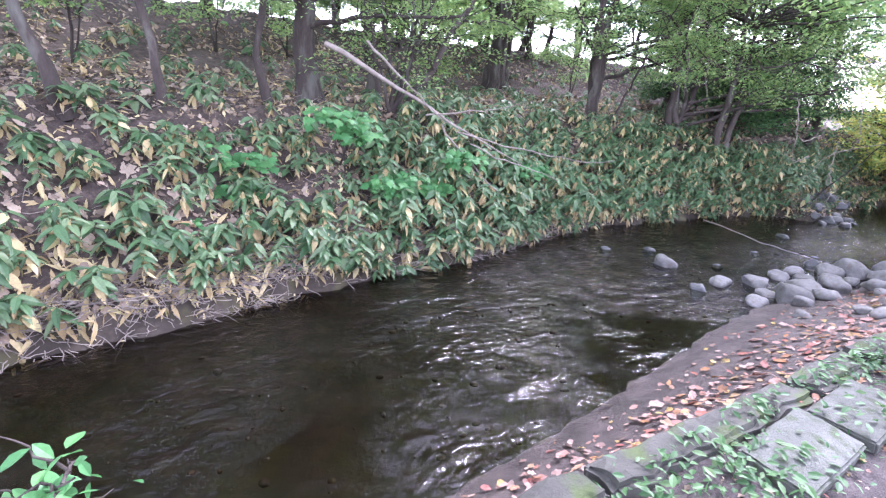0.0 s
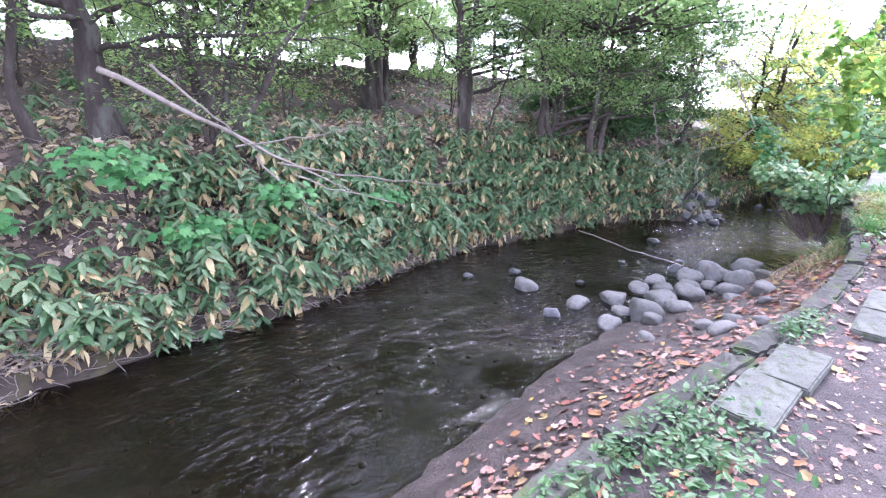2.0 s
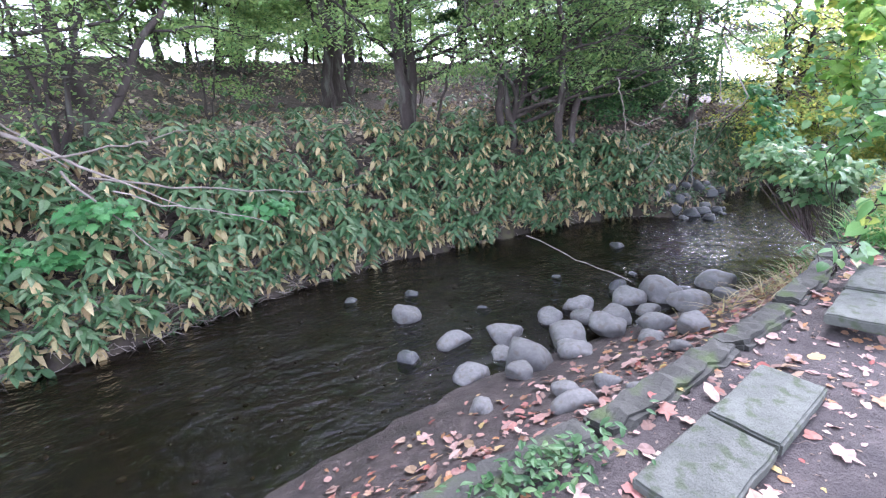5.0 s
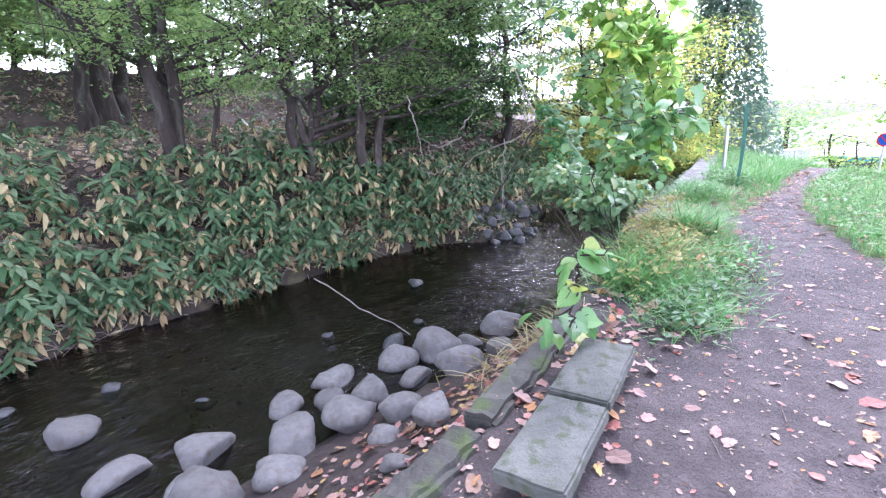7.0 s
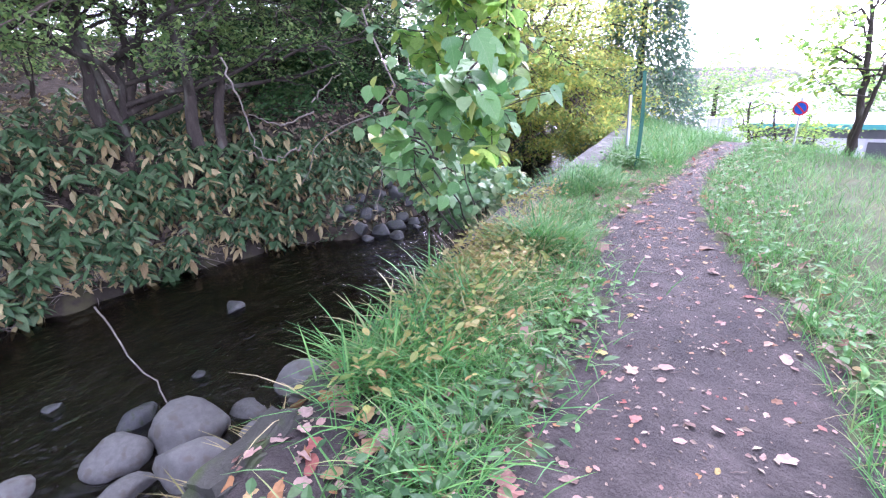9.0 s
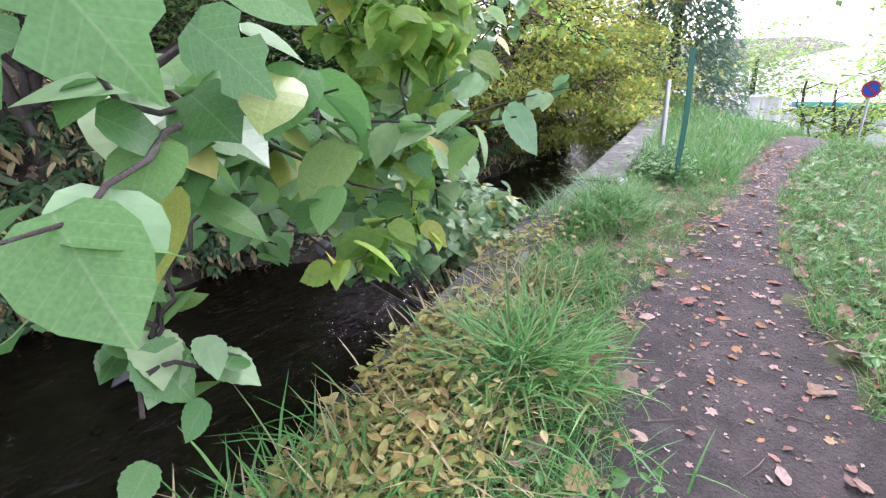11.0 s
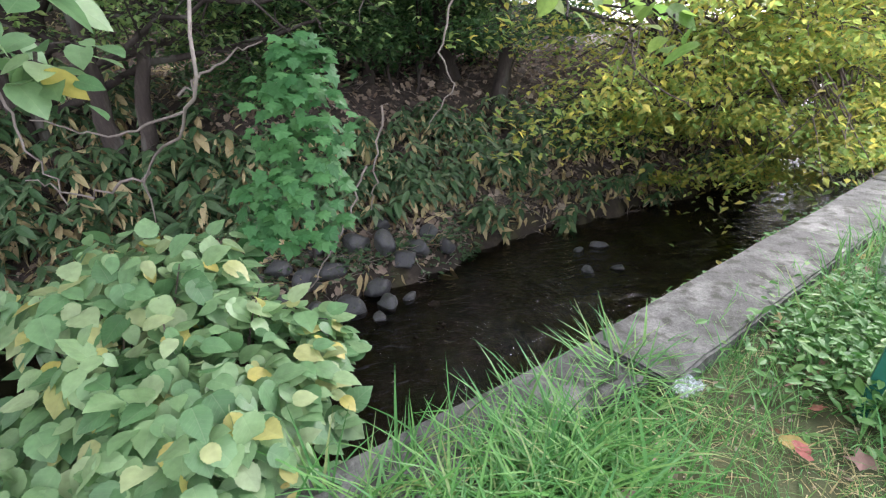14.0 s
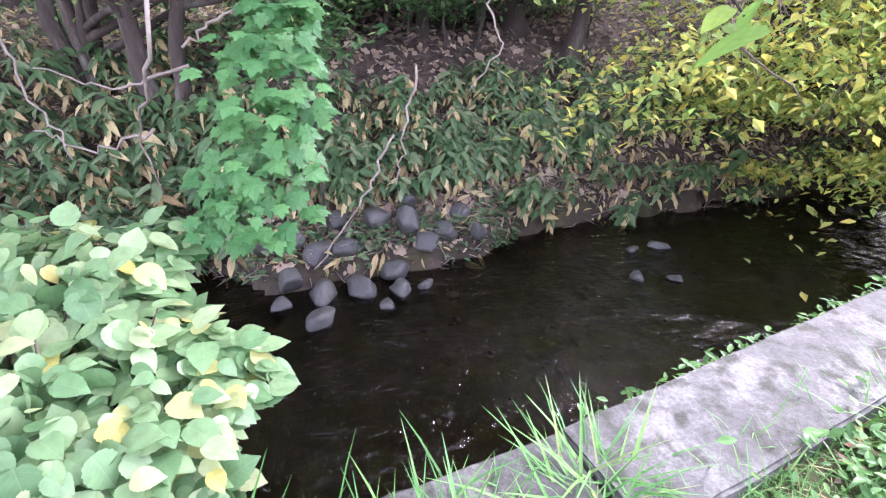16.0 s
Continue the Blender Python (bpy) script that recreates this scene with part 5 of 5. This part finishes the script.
t = thing("bare_vine", "pale crooked bare vine stems hanging on the far bank", "vine")
for pts in (((13.3, 5.6, 2.3), (13.25, 5.0, 1.3), (13.05, 5.2, .95), (12.66, 5.98, .6), (12.5, 6.4, -.05)), ((12.95, 6.5, .95), (12.4, 6.5, .8), (11.9, 6.5, 1.0)), ((12.6, 6.4, .5), (12.1, 6.4, .35), (11.7, 6.5, .55)), ((12.95, 6.5, 1.1), (13.3, 6.6, 1.35), (13.7, 6.7, 1.5)),
            ((11.7, 6.5, 1.7), (11.8, 6.4, 1.0), (11.95, 6.4, .35)), ((15.9, 7.2, 1.9), (15.6, 7.0, 1.3), (15.75, 6.9, 1.0), (15.4, 6.9, .6)), ((14.6, 6.9, .2), (14.2, 6.5, -.35), (13.7, 6.2, -.85)), ((14.9, 7.0, .8), (14.7, 6.9, .2), (14.6, 6.8, -.3))):
    q = np.asarray(pts, float)
    k = np.linspace(0, len(q) - 1, 16)
    line = np.stack([np.interp(k, np.arange(len(q)), q[:, j]) for j in range(3)], 1) + rng.normal(0, .018, (16, 3))
    tubes("vine_stem", [(line, np.linspace(.014, .006, 16))], M_DEADWOOD, t, 6)
arch("leafy branch hanging in over the shrub", [(12.0, 5.2, 2.6), (12.3, 4.3, 1.8), (12.7, 3.7, 1.45), (13.0, 3.5, 1.35)], 80, .22, .095, 83, M_SHRUB)

# ---- posts, sign, far things ----
def bar(name, L, B, H, mat, parent, m, bev=.004, label=""):
    bm = bmesh.new()
    bmesh.ops.create_cube(bm, size=1)
    bmesh.ops.scale(bm, vec=(L, B, H), verts=bm.verts)
    bmesh.ops.bevel(bm, geom=bm.edges[:], offset=bev, segments=2, affect="EDGES")
    ob = part(name, bm, mat, parent, label)
    ob.matrix_local = m
    return ob


post = thing("marker_post", "slightly bent dark green painted flat steel post", "post", (15.4, 2.46, 0))
bm = bmesh.new()
ring = [(-.03, -.006), (.03, -.006), (.03, .022), (.024, .022), (.024, .0), (-.024, .0), (-.024, .022), (-.03, .022)]
prev = None
for i in range(13):
    k = i / 12
    vs = [bm.verts.new((.05 * math.sin(k * 3.0) * .6 + u * .8 + .02 * k, v + .09 * k, -.1 + 1.4 * k)) for u, v in ring]
    if prev:
        for j in range(8):
            bm.faces.new((prev[j], prev[(j + 1) % 8], vs[(j + 1) % 8], vs[j]))
    else:
        bm.faces.new(vs[::-1])
    prev = vs
bm.faces.new(prev)
ob = part("channel", bm, M_GREENP, post)
ob.rotation_euler = (0, 0, radians(-65))
post = thing("pipe_post", "grey galvanised steel pipe post with bolt holes", "post", (16.6, 3.0, 0))
tubes("pipe", [(np.array([(0, 0, -.1), (.02, .01, .5), (.05, .03, .95)]), (.03, .03, .03))], M_GALV, post, 12)
for z in (.55, .85):
    ob = bar("bolt", .02, .02, .015, M_GREYD, post, pose(-.0, -.035, z, 90))


def far_ground(x, y): return float(height(x, y))


sign = thing("no_parking_sign", "round blue and red no-parking sign on grey pole", "road sign", (26, 1.28, far_ground(26, 1.28)))
SZ = .12 - far_ground(26, 1.28)
tubes("pole", [(np.array([(0, 0, -.2), (0, 0, SZ + .3)]), (.03, .03))], M_GALV, sign, 10)


def disc(name, r, th, mat, parent, m, inner=0.0):
    bm = bmesh.new()
    n = 36
    ro = [[bm.verts.new((r * math.cos(2 * math.pi * i / n), r * math.sin(2 * math.pi * i / n), z)) for i in range(n)] for z in (0, th)]
    if inner:
        ri = [[bm.verts.new((inner * math.cos(2 * math.pi * i / n), inner * math.sin(2 * math.pi * i / n), z)) for i in range(n)] for z in (0, th)]
    for i in range(n):
        j = (i + 1) % n
        bm.faces.new((ro[0][i], ro[0][j], ro[1][j], ro[1][i]))
        if inner:
            bm.faces.new((ri[0][j], ri[0][i], ri[1][i], ri[1][j]))
            bm.faces.new((ro[1][i], ro[1][j], ri[1][j], ri[1][i]))
            bm.faces.new((ro[0][j], ro[0][i], ri[0][i], ri[0][j]))
    if not inner:
        bm.faces.new(ro[1])
        bm.faces.new(ro[0][::-1])
    ob = part(name, bm, mat, parent)
    ob.matrix_local = m
    return ob


face = pose(-.05, 0, SZ, 0, -90, -22)
plate = disc("plate", .2, .01, M_BLUE, sign, face)
disc("rim", .2, .004, M_RED, plate, pose(0, 0, .012), .157)
bar("slash", .335, .04, .004, M_RED, plate, pose(0, 0, .014, 0, 0, 45))

house = thing("low_building", "long low pale building with teal eaves", "building", (45, -.4, -4.7))
bar("wall", 8, 26, 2.5, M_WHITE, house, pose(4, -8, 1.25))
bar("roof", 9, 27, .25, M_WHITE, house, pose(4, -8, 2.62))
bar("fascia", .1, 26.6, .3, M_TEAL, house, pose(-.55, -8, 2.6))
# dark strip standing in for the shade below the eaves
bar("shade_band", .1, 26, .5, M_GREYD, house, pose(-.06, -8, 2.15))
for i in range(6):
    bar("window", .12, 1.6, 1.0, M_GREYD, house, pose(-.02, 2.5 - i * 4, 1.2))
fence = thing("ramp_railing", "white railing of upright slats along a concrete ramp", "railing")
a, b = np.array([34, 4.1, -2.25]), np.array([43, 6.9, -2.9])
for i in range(16):
    q = a + (b - a) * i / 15
    bar("slat", .16, .12, 1.65 - .03 * i, M_WHITE, fence, pose(*q) @ pose(0, 0, .8))
d = b - a
ang = math.degrees(math.atan2(d[1], d[0]))
mid = (a + b) / 2
bar("top_rail", 9.5, .14, .14, M_WHITE, fence, pose(mid[0], mid[1], mid[2] + 1.45, 0, 5, ang))
bar("ramp", 9.6, 1.6, 3.2, M_GRASSG, fence, pose(mid[0], mid[1] + .7, mid[2] - 1.62, 0, 4, ang))
# conifer behind the posts
t = thing("conifer_tree", "tall blue-green conifer with drooping boughs", "conifer")
tubes("trunk", [(np.array([(27, 6.3, -2.5), (27.1, 6.3, 3), (27, 6.3, 8)]), (.15, .12, .04))], M_BARK, t, 9)
n = 22000
zz = rng.uniform(-1, 8, n)
rr = (1 - (zz + 1) / 10) * 2.6 * np.sqrt(rng.uniform(.1, 1, n))
aa = rng.uniform(0, 2 * math.pi, n)
P = np.stack([27 + rr * np.cos(aa), 6.3 + rr * np.sin(aa), zz - .25 * rr], 1)
A = np.stack([np.cos(aa), np.sin(aa), rng.normal(-.5, .4, n)], 1) + rng.normal(0, .4, (n, 3))
tagged(leaves("foliage", P, A, np.stack([rng.normal(0, .5, n), rng.normal(0, .5, n), np.ones(n)], 1), rng.uniform(.12, .26, n), DIAMOND, M_CONIFER, t, np.full(n, .7)), kind="stuff")
for x, y, r, h in ((27.4, 2.6, .09, 3.4), (27.6, 1.9, .09, 3.4), (18.9, .15, .075, 2.5), (40, 1.5, .12, 3.6), (38, -6, .14, 3.6)):
    tree((x, y), [(.2, .15, h, r), (-.4, -.35, h * .85, r * .6)], "sparse roadside tree with yellow-green leaves", M_BRIGHT, count=1100, reach=1.3, low=.5, limbs=8, leaf=.13, up=.3)

for i in range(6):
    y = -34 + i * 11 + random.uniform(-2, 2)
    x = 66 + random.uniform(-5, 9)
    P = np.array([x, y, -1.0]) + rng.normal(0, 1, (2600, 3)) * np.array([2.2, 2.6, 2.4])
    t = thing("distant_tree", "hazy distant tree behind the road", "tree")
    tubes("trunk", [(np.array([(x, y, -4.2), (x, y, 0)]), (.3, .15))], M_BARK, t, 7)
    az = rng.uniform(0, 6.28, 2600)
    tagged(leaves("crown", P, np.stack([np.cos(az), np.sin(az), -.3 + 0 * az], 1), rng.normal(0, .5, (2600, 3)) + np.array([0, 0, 1]), rng.uniform(.3, .6, 2600), DIAMOND, M_CROWN, t), kind="stuff")

# ---- a crumpled plastic bag on the wall's edge ----
bm = bmesh.new()
bmesh.ops.create_grid(bm, x_segments=14, y_segments=9, size=.5)
for v in bm.verts:
    q = v.co * 7
    v.co = Vector((v.co.x * .13 + .012 * noise.noise(q), v.co.y * .07 + .012 * noise.noise(q + Vector((5, 0, 0))), .02 + .03 * noise.noise(q * 1.3 + Vector((0, 9, 0))) + .012 * noise.noise(q * 3)))
m, nt, b = base_mat("clear_plastic", .25)
b.inputs["Base Color"].default_value = (.75, .82, .85, 1)
b.inputs["Alpha"].default_value = .3
bag = thing("plastic_bag", "crumpled clear plastic bag lying beside the wall", "plastic bag", (14.86, 2.78, .07))
ob = part("film", bm, m, bag)
ob.rotation_euler = (0, 0, radians(8))
